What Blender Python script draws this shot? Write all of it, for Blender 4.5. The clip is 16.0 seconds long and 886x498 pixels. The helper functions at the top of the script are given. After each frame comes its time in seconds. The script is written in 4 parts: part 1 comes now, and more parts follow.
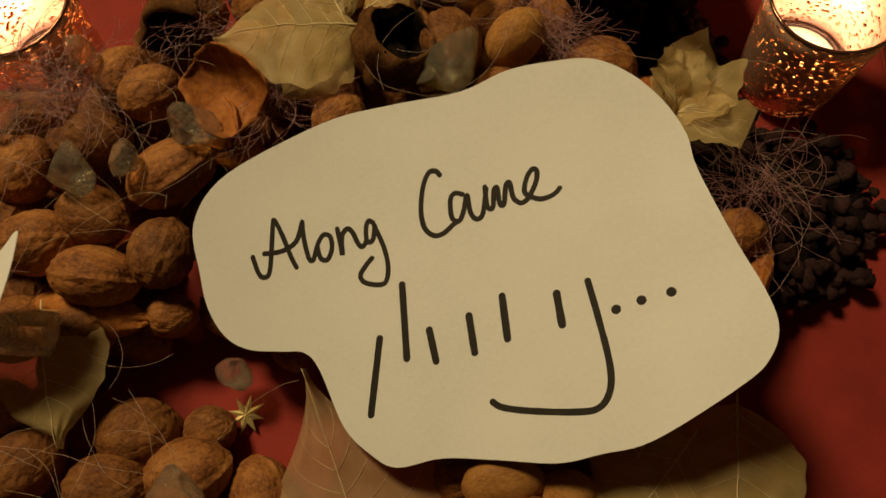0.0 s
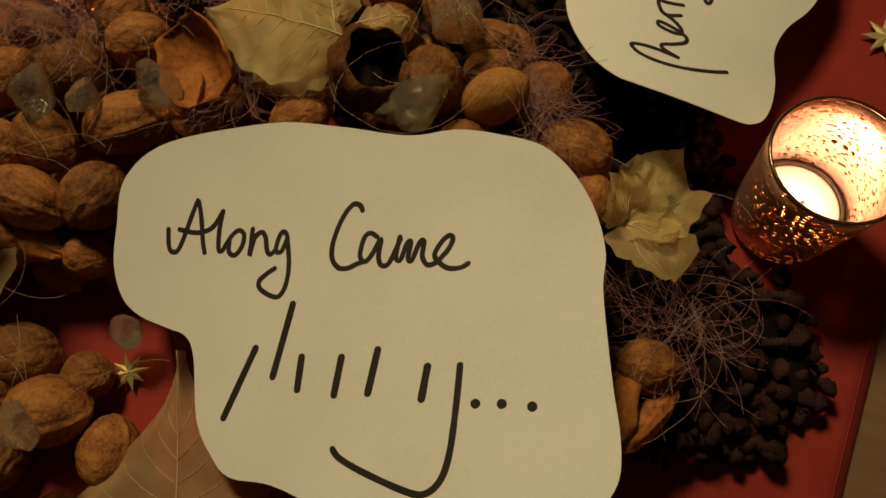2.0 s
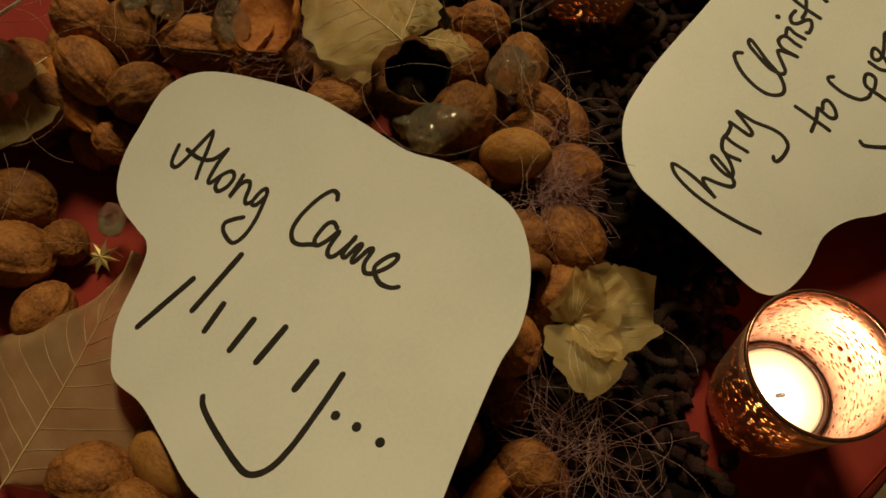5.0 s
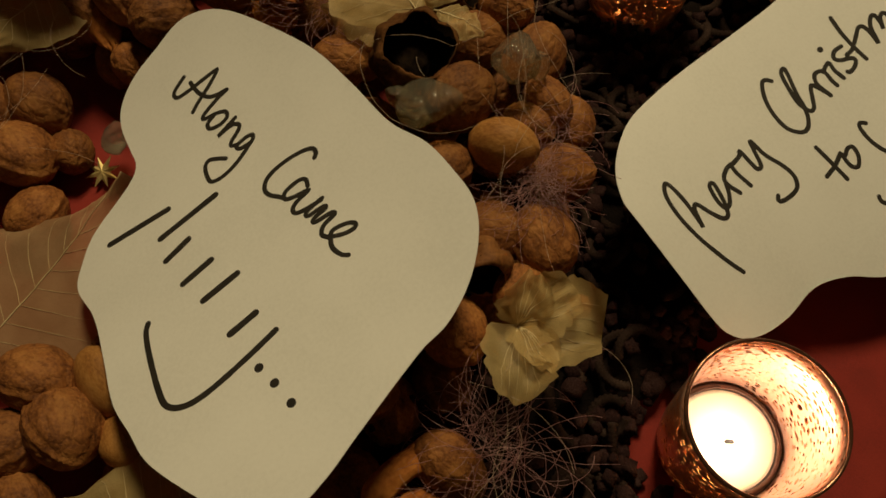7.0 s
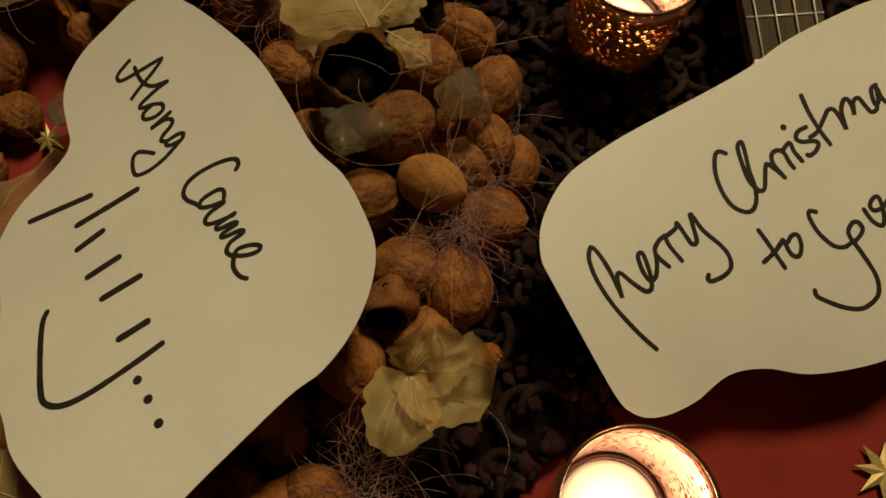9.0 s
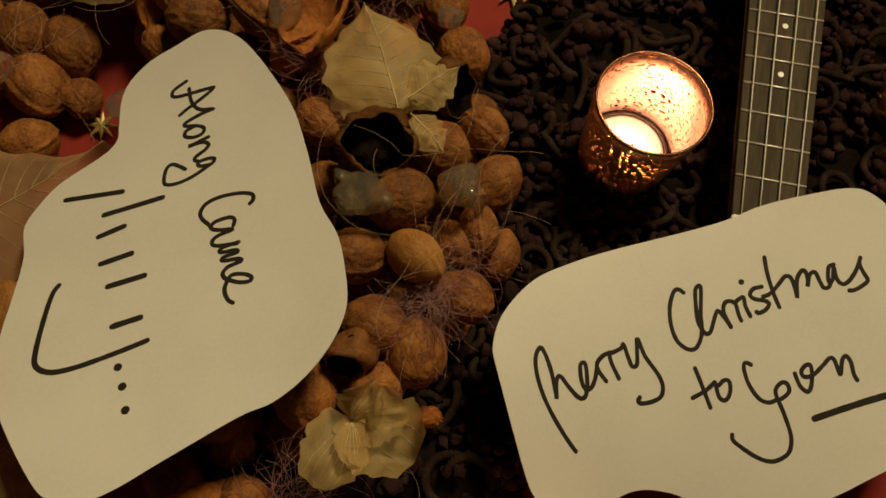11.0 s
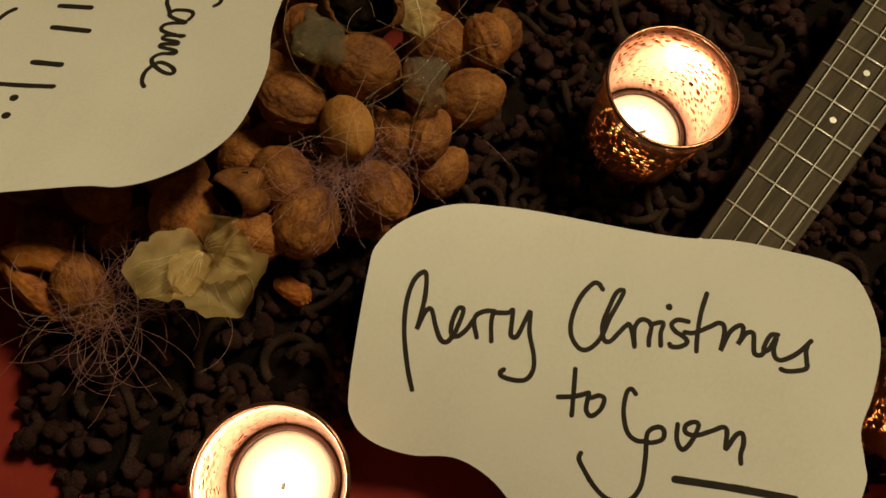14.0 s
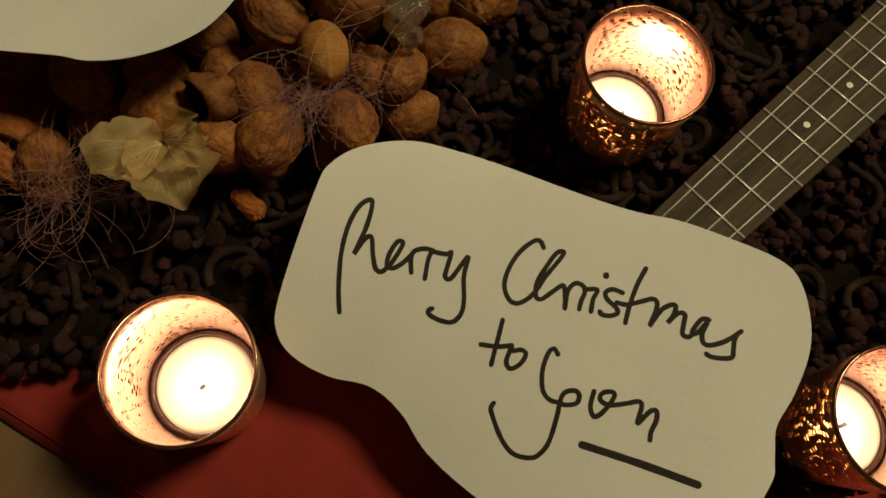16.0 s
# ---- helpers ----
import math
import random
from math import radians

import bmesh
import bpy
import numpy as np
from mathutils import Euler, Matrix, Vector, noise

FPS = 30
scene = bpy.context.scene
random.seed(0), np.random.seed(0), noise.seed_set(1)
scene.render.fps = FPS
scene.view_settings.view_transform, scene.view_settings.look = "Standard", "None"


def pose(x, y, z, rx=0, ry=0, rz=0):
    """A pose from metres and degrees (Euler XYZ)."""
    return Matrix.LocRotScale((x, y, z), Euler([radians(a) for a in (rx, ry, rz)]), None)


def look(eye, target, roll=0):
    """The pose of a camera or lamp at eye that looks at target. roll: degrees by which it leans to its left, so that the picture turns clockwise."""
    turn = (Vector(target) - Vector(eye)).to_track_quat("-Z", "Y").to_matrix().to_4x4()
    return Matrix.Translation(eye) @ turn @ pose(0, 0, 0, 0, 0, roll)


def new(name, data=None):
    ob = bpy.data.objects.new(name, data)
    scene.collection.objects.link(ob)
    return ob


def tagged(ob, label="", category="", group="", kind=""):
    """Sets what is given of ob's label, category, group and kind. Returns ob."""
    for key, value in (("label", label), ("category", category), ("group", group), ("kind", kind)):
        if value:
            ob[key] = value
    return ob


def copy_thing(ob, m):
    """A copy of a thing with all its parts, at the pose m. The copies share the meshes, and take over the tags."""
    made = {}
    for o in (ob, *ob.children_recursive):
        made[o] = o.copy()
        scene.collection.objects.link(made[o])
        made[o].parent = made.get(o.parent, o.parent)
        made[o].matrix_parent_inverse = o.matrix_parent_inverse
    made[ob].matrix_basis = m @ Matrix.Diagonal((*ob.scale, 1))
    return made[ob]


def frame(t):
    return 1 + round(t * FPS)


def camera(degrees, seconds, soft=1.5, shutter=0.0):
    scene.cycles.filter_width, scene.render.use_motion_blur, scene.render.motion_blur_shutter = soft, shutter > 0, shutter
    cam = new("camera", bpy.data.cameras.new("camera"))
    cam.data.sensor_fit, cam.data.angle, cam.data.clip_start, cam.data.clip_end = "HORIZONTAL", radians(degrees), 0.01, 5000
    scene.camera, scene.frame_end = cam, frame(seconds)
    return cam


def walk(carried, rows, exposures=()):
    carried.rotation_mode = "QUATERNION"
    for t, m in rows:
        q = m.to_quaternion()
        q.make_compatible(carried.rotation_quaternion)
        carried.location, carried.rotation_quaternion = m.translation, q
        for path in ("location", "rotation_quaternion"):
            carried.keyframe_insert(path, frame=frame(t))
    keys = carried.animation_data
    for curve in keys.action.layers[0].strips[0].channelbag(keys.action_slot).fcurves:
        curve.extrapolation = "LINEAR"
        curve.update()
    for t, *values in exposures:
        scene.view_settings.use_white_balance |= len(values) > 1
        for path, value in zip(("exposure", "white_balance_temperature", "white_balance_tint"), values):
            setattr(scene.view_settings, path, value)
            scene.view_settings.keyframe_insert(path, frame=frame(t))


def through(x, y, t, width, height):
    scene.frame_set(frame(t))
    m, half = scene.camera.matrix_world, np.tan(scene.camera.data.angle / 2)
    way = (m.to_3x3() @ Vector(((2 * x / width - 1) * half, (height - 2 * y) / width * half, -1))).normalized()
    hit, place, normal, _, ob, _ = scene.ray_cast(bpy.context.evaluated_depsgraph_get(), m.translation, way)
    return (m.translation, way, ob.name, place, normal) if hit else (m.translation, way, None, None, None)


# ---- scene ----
# ---- camera and its path ----
cam = camera(60.0, 16.0, soft=1.6)
ROWS = [
    (0, 0.0047, -0.0984, 0.3686, 20.67, 2.45, 0.21),
    (0.5, 0.0152, -0.0883, 0.3675, 20.35, 1.80, 4.64),
    (1, 0.0294, -0.0809, 0.3666, 20.43, 1.18, 9.72),
    (1.5, 0.0472, -0.0718, 0.3636, 20.41, 1.05, 14.02),
    (2, 0.0682, -0.0596, 0.3674, 20.28, 1.14, 19.38),
    (2.5, 0.0792, -0.0490, 0.3697, 20.92, 1.36, 24.54),
    (3, 0.0855, -0.0442, 0.3686, 22.00, 1.21, 29.86),
    (3.5, 0.0966, -0.0377, 0.3619, 23.28, 0.82, 35.00),
    (4, 0.1119, -0.0344, 0.3640, 24.62, 0.61, 39.20),
    (6.5, 0.1492, -0.0076, 0.3542, 24.29, -0.62, 54.85),
    (7, 0.1563, 0.0083, 0.3584, 22.87, 0.57, 58.11),
    (7.5, 0.1600, 0.0255, 0.3587, 22.04, 1.12, 61.14),
    (8, 0.1573, 0.0471, 0.3637, 21.36, 0.58, 63.79),
    (8.5, 0.1562, 0.0457, 0.3596, 20.79, -0.37, 64.72),
    (9, 0.1487, 0.0642, 0.3635, 19.91, -0.90, 66.72),
    (9.5, 0.1422, 0.0714, 0.3893, 20.57, -2.08, 66.73),
    (10, 0.1448, 0.0649, 0.4048, 21.60, -3.53, 70.35),
    (12.5, 0.1446, 0.1412, 0.4093, 18.44, -3.10, 95.37),
    (13, 0.1510, 0.1515, 0.3994, 17.67, -3.13, 100.03),
    (13.5, 0.1525, 0.1640, 0.3888, 16.59, -3.65, 103.11),
    (14, 0.1573, 0.1754, 0.3803, 16.13, -4.50, 106.60),
    (14.5, 0.1663, 0.1884, 0.3784, 16.60, -4.21, 109.66),
    (15, 0.1737, 0.2011, 0.3793, 16.66, -3.93, 112.61),
    (15.5, 0.1779, 0.2130, 0.3773, 16.75, -4.44, 115.40),
    (16, 0.1770, 0.2266, 0.3776, 17.02, -4.58, 116.55),
]
EXPOSURES = [(0, 0.06, 6700, 14), (2, -0.10, 6600, 10), (4, -0.15, 6540, 7), (7, -0.20, 6280, 12), (10, -0.20, 6540, 12), (12.5, 0.0, 6620, 13), (16, -0.32, 6080, 7)]
walk(cam, [(t, pose(x, y, z, rx, ry, rz)) for t, x, y, z, rx, ry, rz in ROWS], EXPOSURES)

# ---- light ----
world = bpy.data.worlds.new("dim_room")
scene.world = world
world.use_nodes = True
world.node_tree.nodes["Background"].inputs["Color"].default_value = (1.0, 0.72, 0.42, 1)
world.node_tree.nodes["Background"].inputs["Strength"].default_value = 0.034


def lamp(name, kind, m, power, color, size=0.1):
    data = bpy.data.lights.new(name, kind)
    data.energy, data.color = power, color
    if kind == "AREA":
        data.shape, data.size = "DISK", size
    else:
        data.shadow_soft_size = size
    ob = new(name, data)
    ob.matrix_world = m
    return ob


# the room's warm ceiling lamp, off to one side of the table
lamp("ceiling_lamp_light", "AREA", look((-0.58, 0.66, 1.40), (0.04, 0.14, 0.0)), 17.4, (1.0, 0.80, 0.43), 0.34)


# ---- materials ----
def nodes_of(name):
    m = bpy.data.materials.new(name)
    m.use_nodes = True
    return m, m.node_tree.nodes, m.node_tree.links, m.node_tree.nodes["Principled BSDF"]


def ramp_node(nodes, stops):
    r = nodes.new("ShaderNodeValToRGB")
    el = r.color_ramp.elements
    el[0].position, el[0].color = stops[0][0], (*stops[0][1], 1)
    el[1].position, el[1].color = stops[-1][0], (*stops[-1][1], 1)
    for p, c in stops[1:-1]:
        e = el.new(p)
        e.color = (*c, 1)
    return r


def surface(name, dark, mid, light, scale, rough=0.7, bump=0.3, fine=8.0, depth=0.0006, stretch=(1, 1, 1), vary=0.0, metal=0.0, sheen=0.0, shine=0.5):
    """Two scales of colour noise, fine relief, and a little change of tone from piece to piece."""
    m, nodes, links, bsdf = nodes_of(name)
    co = nodes.new("ShaderNodeTexCoord")
    mp = nodes.new("ShaderNodeMapping")
    mp.inputs["Scale"].default_value = stretch
    links.new(co.outputs["Object"], mp.inputs["Vector"])
    big = nodes.new("ShaderNodeTexNoise")
    big.inputs["Scale"].default_value, big.inputs["Detail"].default_value = scale, 6
    small = nodes.new("ShaderNodeTexNoise")
    small.inputs["Scale"].default_value, small.inputs["Detail"].default_value = scale * fine, 4
    for n in (big, small):
        links.new(mp.outputs["Vector"], n.inputs["Vector"])
    mix = nodes.new("ShaderNodeMix")
    mix.inputs["Factor"].default_value = 0.42
    links.new(big.outputs["Fac"], mix.inputs["A"])
    links.new(small.outputs["Fac"], mix.inputs["B"])
    r = ramp_node(nodes, [(0.34, dark), (0.5, mid), (0.66, light)])
    links.new(mix.outputs["Result"], r.inputs["Fac"])
    colour = r.outputs["Color"]
    if vary:
        info = nodes.new("ShaderNodeObjectInfo")
        chance = nodes.new("ShaderNodeTexWhiteNoise")
        links.new(info.outputs["Location"], chance.inputs["Vector"])
        hsv = nodes.new("ShaderNodeHueSaturation")
        rng = nodes.new("ShaderNodeMapRange")
        rng.inputs["To Min"].default_value, rng.inputs["To Max"].default_value = 1 - vary, 1 + vary
        links.new(chance.outputs["Value"], rng.inputs["Value"])
        links.new(rng.outputs["Result"], hsv.inputs["Value"])
        links.new(colour, hsv.inputs["Color"])
        colour = hsv.outputs["Color"]
    links.new(colour, bsdf.inputs["Base Color"])
    bsdf.inputs["Roughness"].default_value, bsdf.inputs["Metallic"].default_value = rough, metal
    bsdf.inputs["Specular IOR Level"].default_value = shine
    if sheen:
        bsdf.inputs["Sheen Weight"].default_value = sheen
    b = nodes.new("ShaderNodeBump")
    b.inputs["Strength"].default_value, b.inputs["Distance"].default_value = bump, depth
    links.new(mix.outputs["Result"], b.inputs["Height"])
    links.new(b.outputs["Normal"], bsdf.inputs["Normal"])
    return m


def glass(name, color, rough=0.03, ior=1.45, clear=1.0, airy=0.0, ripple=0.0, fine=170):
    """Clear glass or acrylic; airy is the share of light that goes straight through."""
    m, nodes, links, bsdf = nodes_of(name)
    bsdf.inputs["Base Color"].default_value = (*color, 1)
    bsdf.inputs["Transmission Weight"].default_value = clear
    bsdf.inputs["Roughness"].default_value, bsdf.inputs["IOR"].default_value = rough, ior
    if ripple:
        wave = nodes.new("ShaderNodeTexNoise")
        wave.inputs["Scale"].default_value, wave.inputs["Detail"].default_value = fine, 1
        co = nodes.new("ShaderNodeTexCoord")
        links.new(co.outputs["Object"], wave.inputs["Vector"])
        b = nodes.new("ShaderNodeBump")
        b.inputs["Strength"].default_value, b.inputs["Distance"].default_value = ripple, 0.002
        links.new(wave.outputs["Fac"], b.inputs["Height"])
        links.new(b.outputs["Normal"], bsdf.inputs["Normal"])
    if airy:
        straight = nodes.new("ShaderNodeBsdfTransparent")
        straight.inputs["Color"].default_value = (*color, 1)
        mix = nodes.new("ShaderNodeMixShader")
        mix.inputs["Fac"].default_value = airy
        links.new(bsdf.outputs[0], mix.inputs[1])
        links.new(straight.outputs[0], mix.inputs[2])
        links.new(mix.outputs[0], nodes["Material Output"].inputs["Surface"])
    return m


def mercury_glass():
    """Copper-mirrored glass whose coating is worn through in rows of small flecks."""
    m, nodes, links, bsdf = nodes_of("copper_mercury_glass")
    co = nodes.new("ShaderNodeTexCoord")
    cut = nodes.new("ShaderNodeSeparateXYZ")
    links.new(co.outputs["Object"], cut.inputs[0])
    round_it = nodes.new("ShaderNodeMath")
    round_it.operation = "ARCTAN2"
    links.new(cut.outputs["Y"], round_it.inputs[0])
    links.new(cut.outputs["X"], round_it.inputs[1])
    arc = nodes.new("ShaderNodeMath")
    arc.operation = "MULTIPLY"
    arc.inputs[1].default_value = 0.020
    links.new(round_it.outputs[0], arc.inputs[0])
    high = nodes.new("ShaderNodeMath")
    high.operation = "MULTIPLY"
    high.inputs[1].default_value = 1.25
    links.new(cut.outputs["Z"], high.inputs[0])
    flat = nodes.new("ShaderNodeCombineXYZ")
    links.new(arc.outputs[0], flat.inputs[0])
    links.new(high.outputs[0], flat.inputs[1])
    fleck = nodes.new("ShaderNodeTexVoronoi")
    fleck.voronoi_dimensions = "2D"
    fleck.inputs["Scale"].default_value, fleck.inputs["Randomness"].default_value = 320, 0.9
    patch = nodes.new("ShaderNodeTexNoise")
    patch.inputs["Scale"].default_value, patch.inputs["Detail"].default_value = 60, 3
    for n in (fleck, patch):
        links.new(flat.outputs[0], n.inputs["Vector"])
    lim = nodes.new("ShaderNodeMapRange")
    lim.inputs["From Min"].default_value, lim.inputs["From Max"].default_value = 0.34, 0.68
    lim.inputs["To Min"].default_value, lim.inputs["To Max"].default_value = 0.09, 0.40
    links.new(patch.outputs["Fac"], lim.inputs["Value"])
    less = nodes.new("ShaderNodeMath")
    less.operation = "LESS_THAN"
    links.new(fleck.outputs["Distance"], less.inputs[0])
    links.new(lim.outputs["Result"], less.inputs[1])
    bsdf.inputs["Base Color"].default_value = (0.94, 0.61, 0.45, 1)
    bsdf.inputs["Metallic"].default_value, bsdf.inputs["Roughness"].default_value = 0.7, 0.36
    bsdf.inputs["Coat Weight"].default_value = 0.6
    clear = nodes.new("ShaderNodeBsdfTransparent")
    clear.inputs["Color"].default_value = (1.0, 0.80, 0.55, 1)
    mix = nodes.new("ShaderNodeMixShader")
    links.new(less.outputs[0], mix.inputs["Fac"])
    links.new(bsdf.outputs[0], mix.inputs[1])
    links.new(clear.outputs[0], mix.inputs[2])
    links.new(mix.outputs[0], nodes["Material Output"].inputs["Surface"])
    return m


def glowing_wax():
    m, nodes, links, bsdf = nodes_of("lit_wax")
    bsdf.inputs["Base Color"].default_value = (0.62, 0.55, 0.40, 1)
    bsdf.inputs["Roughness"].default_value = 0.35
    co = nodes.new("ShaderNodeTexCoord")
    ln = nodes.new("ShaderNodeVectorMath")
    ln.operation = "LENGTH"
    links.new(co.outputs["Object"], ln.inputs[0])
    # flame light in the wax is put in as emission, palest at the centre
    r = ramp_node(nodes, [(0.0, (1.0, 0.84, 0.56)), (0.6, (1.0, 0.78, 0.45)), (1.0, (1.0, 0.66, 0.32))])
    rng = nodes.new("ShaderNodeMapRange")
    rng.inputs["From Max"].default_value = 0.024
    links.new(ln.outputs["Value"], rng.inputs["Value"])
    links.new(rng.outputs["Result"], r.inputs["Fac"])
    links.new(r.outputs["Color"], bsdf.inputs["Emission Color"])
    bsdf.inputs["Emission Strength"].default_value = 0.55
    return m


def leaf_material(name, a, b, through):
    """A skeleton leaf: a pale, half see-through net of veins."""
    m, nodes, links, bsdf = nodes_of(name)
    co = nodes.new("ShaderNodeTexCoord")
    net = nodes.new("ShaderNodeTexVoronoi")
    net.feature = "DISTANCE_TO_EDGE"
    net.inputs["Scale"].default_value = 2600
    blot = nodes.new("ShaderNodeTexNoise")
    blot.inputs["Scale"].default_value, blot.inputs["Detail"].default_value = 60, 5
    for n in (net, blot):
        links.new(co.outputs["Object"], n.inputs["Vector"])
    r = ramp_node(nodes, [(0.3, a), (0.7, b)])
    links.new(blot.outputs["Fac"], r.inputs["Fac"])
    links.new(r.outputs["Color"], bsdf.inputs["Base Color"])
    bsdf.inputs["Roughness"].default_value = 0.55
    tr = nodes.new("ShaderNodeBsdfTranslucent")
    links.new(r.outputs["Color"], tr.inputs["Color"])
    body = nodes.new("ShaderNodeMixShader")
    body.inputs["Fac"].default_value = 0.35
    links.new(bsdf.outputs[0], body.inputs[1])
    links.new(tr.outputs[0], body.inputs[2])
    hole = nodes.new("ShaderNodeMapRange")
    hole.inputs["From Min"].default_value, hole.inputs["From Max"].default_value = 0.02, 0.25
    hole.inputs["To Min"].default_value, hole.inputs["To Max"].default_value = through * 0.6, through
    links.new(net.outputs["Distance"], hole.inputs["Value"])
    clear = nodes.new("ShaderNodeBsdfTransparent")
    mix = nodes.new("ShaderNodeMixShader")
    links.new(hole.outputs["Result"], mix.inputs["Fac"])
    links.new(body.outputs[0], mix.inputs[1])
    links.new(clear.outputs[0], mix.inputs[2])
    links.new(mix.outputs[0], nodes["Material Output"].inputs["Surface"])
    b = nodes.new("ShaderNodeBump")
    b.inputs["Strength"].default_value, b.inputs["Distance"].default_value = 0.4, 0.0004
    links.new(blot.outputs["Fac"], b.inputs["Height"])
    links.new(b.outputs["Normal"], bsdf.inputs["Normal"])
    return m


def walnut_shell(name, dark, mid, light, lines, vary):
    """Tan shell with a branching net of darker wrinkles."""
    m = surface(name, dark, mid, light, 1.6, 0.72, 0.6, 7, 0.001, vary=vary, shine=0.3)
    nodes, links = m.node_tree.nodes, m.node_tree.links
    bsdf = nodes["Principled BSDF"]
    co = nodes.new("ShaderNodeTexCoord")
    warp = nodes.new("ShaderNodeTexNoise")
    warp.inputs["Scale"].default_value, warp.inputs["Detail"].default_value = 3.0, 3
    mp = nodes.new("ShaderNodeMapping")
    mp.inputs["Scale"].default_value = (0.75, 1.3, 1.3)
    links.new(co.outputs["Object"], mp.inputs["Vector"])
    links.new(mp.outputs["Vector"], warp.inputs["Vector"])
    add = nodes.new("ShaderNodeMix")
    add.data_type = "VECTOR"
    add.inputs["Factor"].default_value = 0.42
    links.new(mp.outputs["Vector"], add.inputs["A"])
    links.new(warp.outputs["Color"], add.inputs["B"])
    net = nodes.new("ShaderNodeTexVoronoi")
    net.feature = "DISTANCE_TO_EDGE"
    net.inputs["Scale"].default_value = lines
    links.new(add.outputs["Result"], net.inputs["Vector"])
    r = ramp_node(nodes, [(0.0, (0.40, 0.34, 0.30)), (0.14, (0.82, 0.80, 0.77)), (0.34, (1, 1, 1))])
    links.new(net.outputs["Distance"], r.inputs["Fac"])
    mul = nodes.new("ShaderNodeMix")
    mul.data_type, mul.blend_type = "RGBA", "MULTIPLY"
    mul.inputs["Factor"].default_value = 0.34
    old = bsdf.inputs["Base Color"].links[0].from_socket
    links.new(old, mul.inputs["A"])
    links.new(r.outputs["Color"], mul.inputs["B"])
    links.new(mul.outputs["Result"], bsdf.inputs["Base Color"])
    b = nodes.new("ShaderNodeBump")
    b.inputs["Strength"].default_value, b.inputs["Distance"].default_value = 0.32, 0.002
    links.new(r.outputs["Color"], b.inputs["Height"])
    links.new(bsdf.inputs["Normal"].links[0].from_socket, b.inputs["Normal"])
    links.new(b.outputs["Normal"], bsdf.inputs["Normal"])
    return m


PAPER = surface("white_paper", (0.80, 0.79, 0.75), (0.85, 0.84, 0.80), (0.88, 0.87, 0.83), 22, 0.85, 0.12, 30, 0.0002)
INK = surface("black_marker_ink", (0.010, 0.008, 0.004), (0.017, 0.012, 0.007), (0.027, 0.020, 0.011), 260, 0.75, 0.1)
RED = surface("red_runner_cloth", (0.20, 0.014, 0.008), (0.26, 0.019, 0.010), (0.31, 0.025, 0.013), 40, 0.85, 0.5, 40, 0.0006)
GOLD = surface("gold_foil", (0.42, 0.31, 0.11), (0.54, 0.41, 0.16), (0.64, 0.51, 0.24), 120, 0.5, 0.3, metal=0.5)
TABLE = surface("light_oak_table", (0.13, 0.075, 0.038), (0.18, 0.105, 0.055), (0.22, 0.135, 0.07), 12, 0.45, 0.2, 12, 0.0005, (0.12, 1, 1))
WALL = surface("painted_wall", (0.26, 0.23, 0.19), (0.31, 0.27, 0.22), (0.35, 0.30, 0.25), 2, 0.9, 0.2)
FLOORBOARD = surface("floor_wood", (0.10, 0.06, 0.035), (0.15, 0.09, 0.05), (0.19, 0.12, 0.07), 4, 0.5, 0.2, stretch=(0.1, 1, 1))
SHELL = walnut_shell("walnut_shell", (0.132, 0.043, 0.012), (0.300, 0.113, 0.028), (0.420, 0.182, 0.047), 2.9, 0.30)
SHELL_PALE = surface("smooth_nut_shell", (0.28, 0.11, 0.024), (0.44, 0.20, 0.048), (0.54, 0.27, 0.08), 1.5, 0.66, 0.5, 9, 0.0008, (0.6, 1, 1), vary=0.15, shine=0.3)
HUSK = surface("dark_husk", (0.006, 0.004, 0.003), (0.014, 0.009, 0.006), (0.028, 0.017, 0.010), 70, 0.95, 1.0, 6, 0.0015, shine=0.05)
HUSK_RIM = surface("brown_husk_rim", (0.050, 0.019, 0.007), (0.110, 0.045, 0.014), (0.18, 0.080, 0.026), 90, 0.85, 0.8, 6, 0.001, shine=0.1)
PEEL_BROWN = surface("split_walnut_shell", (0.10, 0.035, 0.010), (0.20, 0.078, 0.020), (0.30, 0.125, 0.032), 90, 0.72, 0.8, 6, 0.001, shine=0.3)
PEEL = surface("dried_orange_peel", (0.20, 0.055, 0.012), (0.42, 0.14, 0.026), (0.56, 0.22, 0.045), 46, 0.8, 0.8, 8, 0.001, vary=0.15, shine=0.25)
PITH = surface("dried_orange_pith", (0.20, 0.056, 0.012), (0.40, 0.130, 0.025), (0.54, 0.205, 0.045), 60, 0.75, 0.9, 7, 0.001, vary=0.1, shine=0.3)
CORD = surface("ribbed_wool_cord", (0.015, 0.009, 0.007), (0.032, 0.019, 0.015), (0.062, 0.039, 0.030), 80, 0.95, 1.0, 14, 0.0015, shine=0.08)
BOBBLE = surface("brown_wool_bobble", (0.016, 0.008, 0.008), (0.038, 0.019, 0.018), (0.074, 0.039, 0.035), 55, 1.0, 1.0, 24, 0.002, shine=0.04)
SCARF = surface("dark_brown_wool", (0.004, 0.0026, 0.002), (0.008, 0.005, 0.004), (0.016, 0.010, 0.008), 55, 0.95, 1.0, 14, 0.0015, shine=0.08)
FIBRE = surface("mauve_sisal", (0.20, 0.080, 0.080), (0.33, 0.150, 0.145), (0.48, 0.265, 0.245), 90, 0.3, 0.2)
FIBRE_PALE = surface("pale_sisal", (0.34, 0.22, 0.15), (0.46, 0.32, 0.22), (0.56, 0.42, 0.30), 90, 0.4, 0.2)
CRYSTAL = glass("clear_acrylic", (1.0, 0.92, 0.74), 0.0, 1.45, 0.92, 0.16, 0.55, 420)
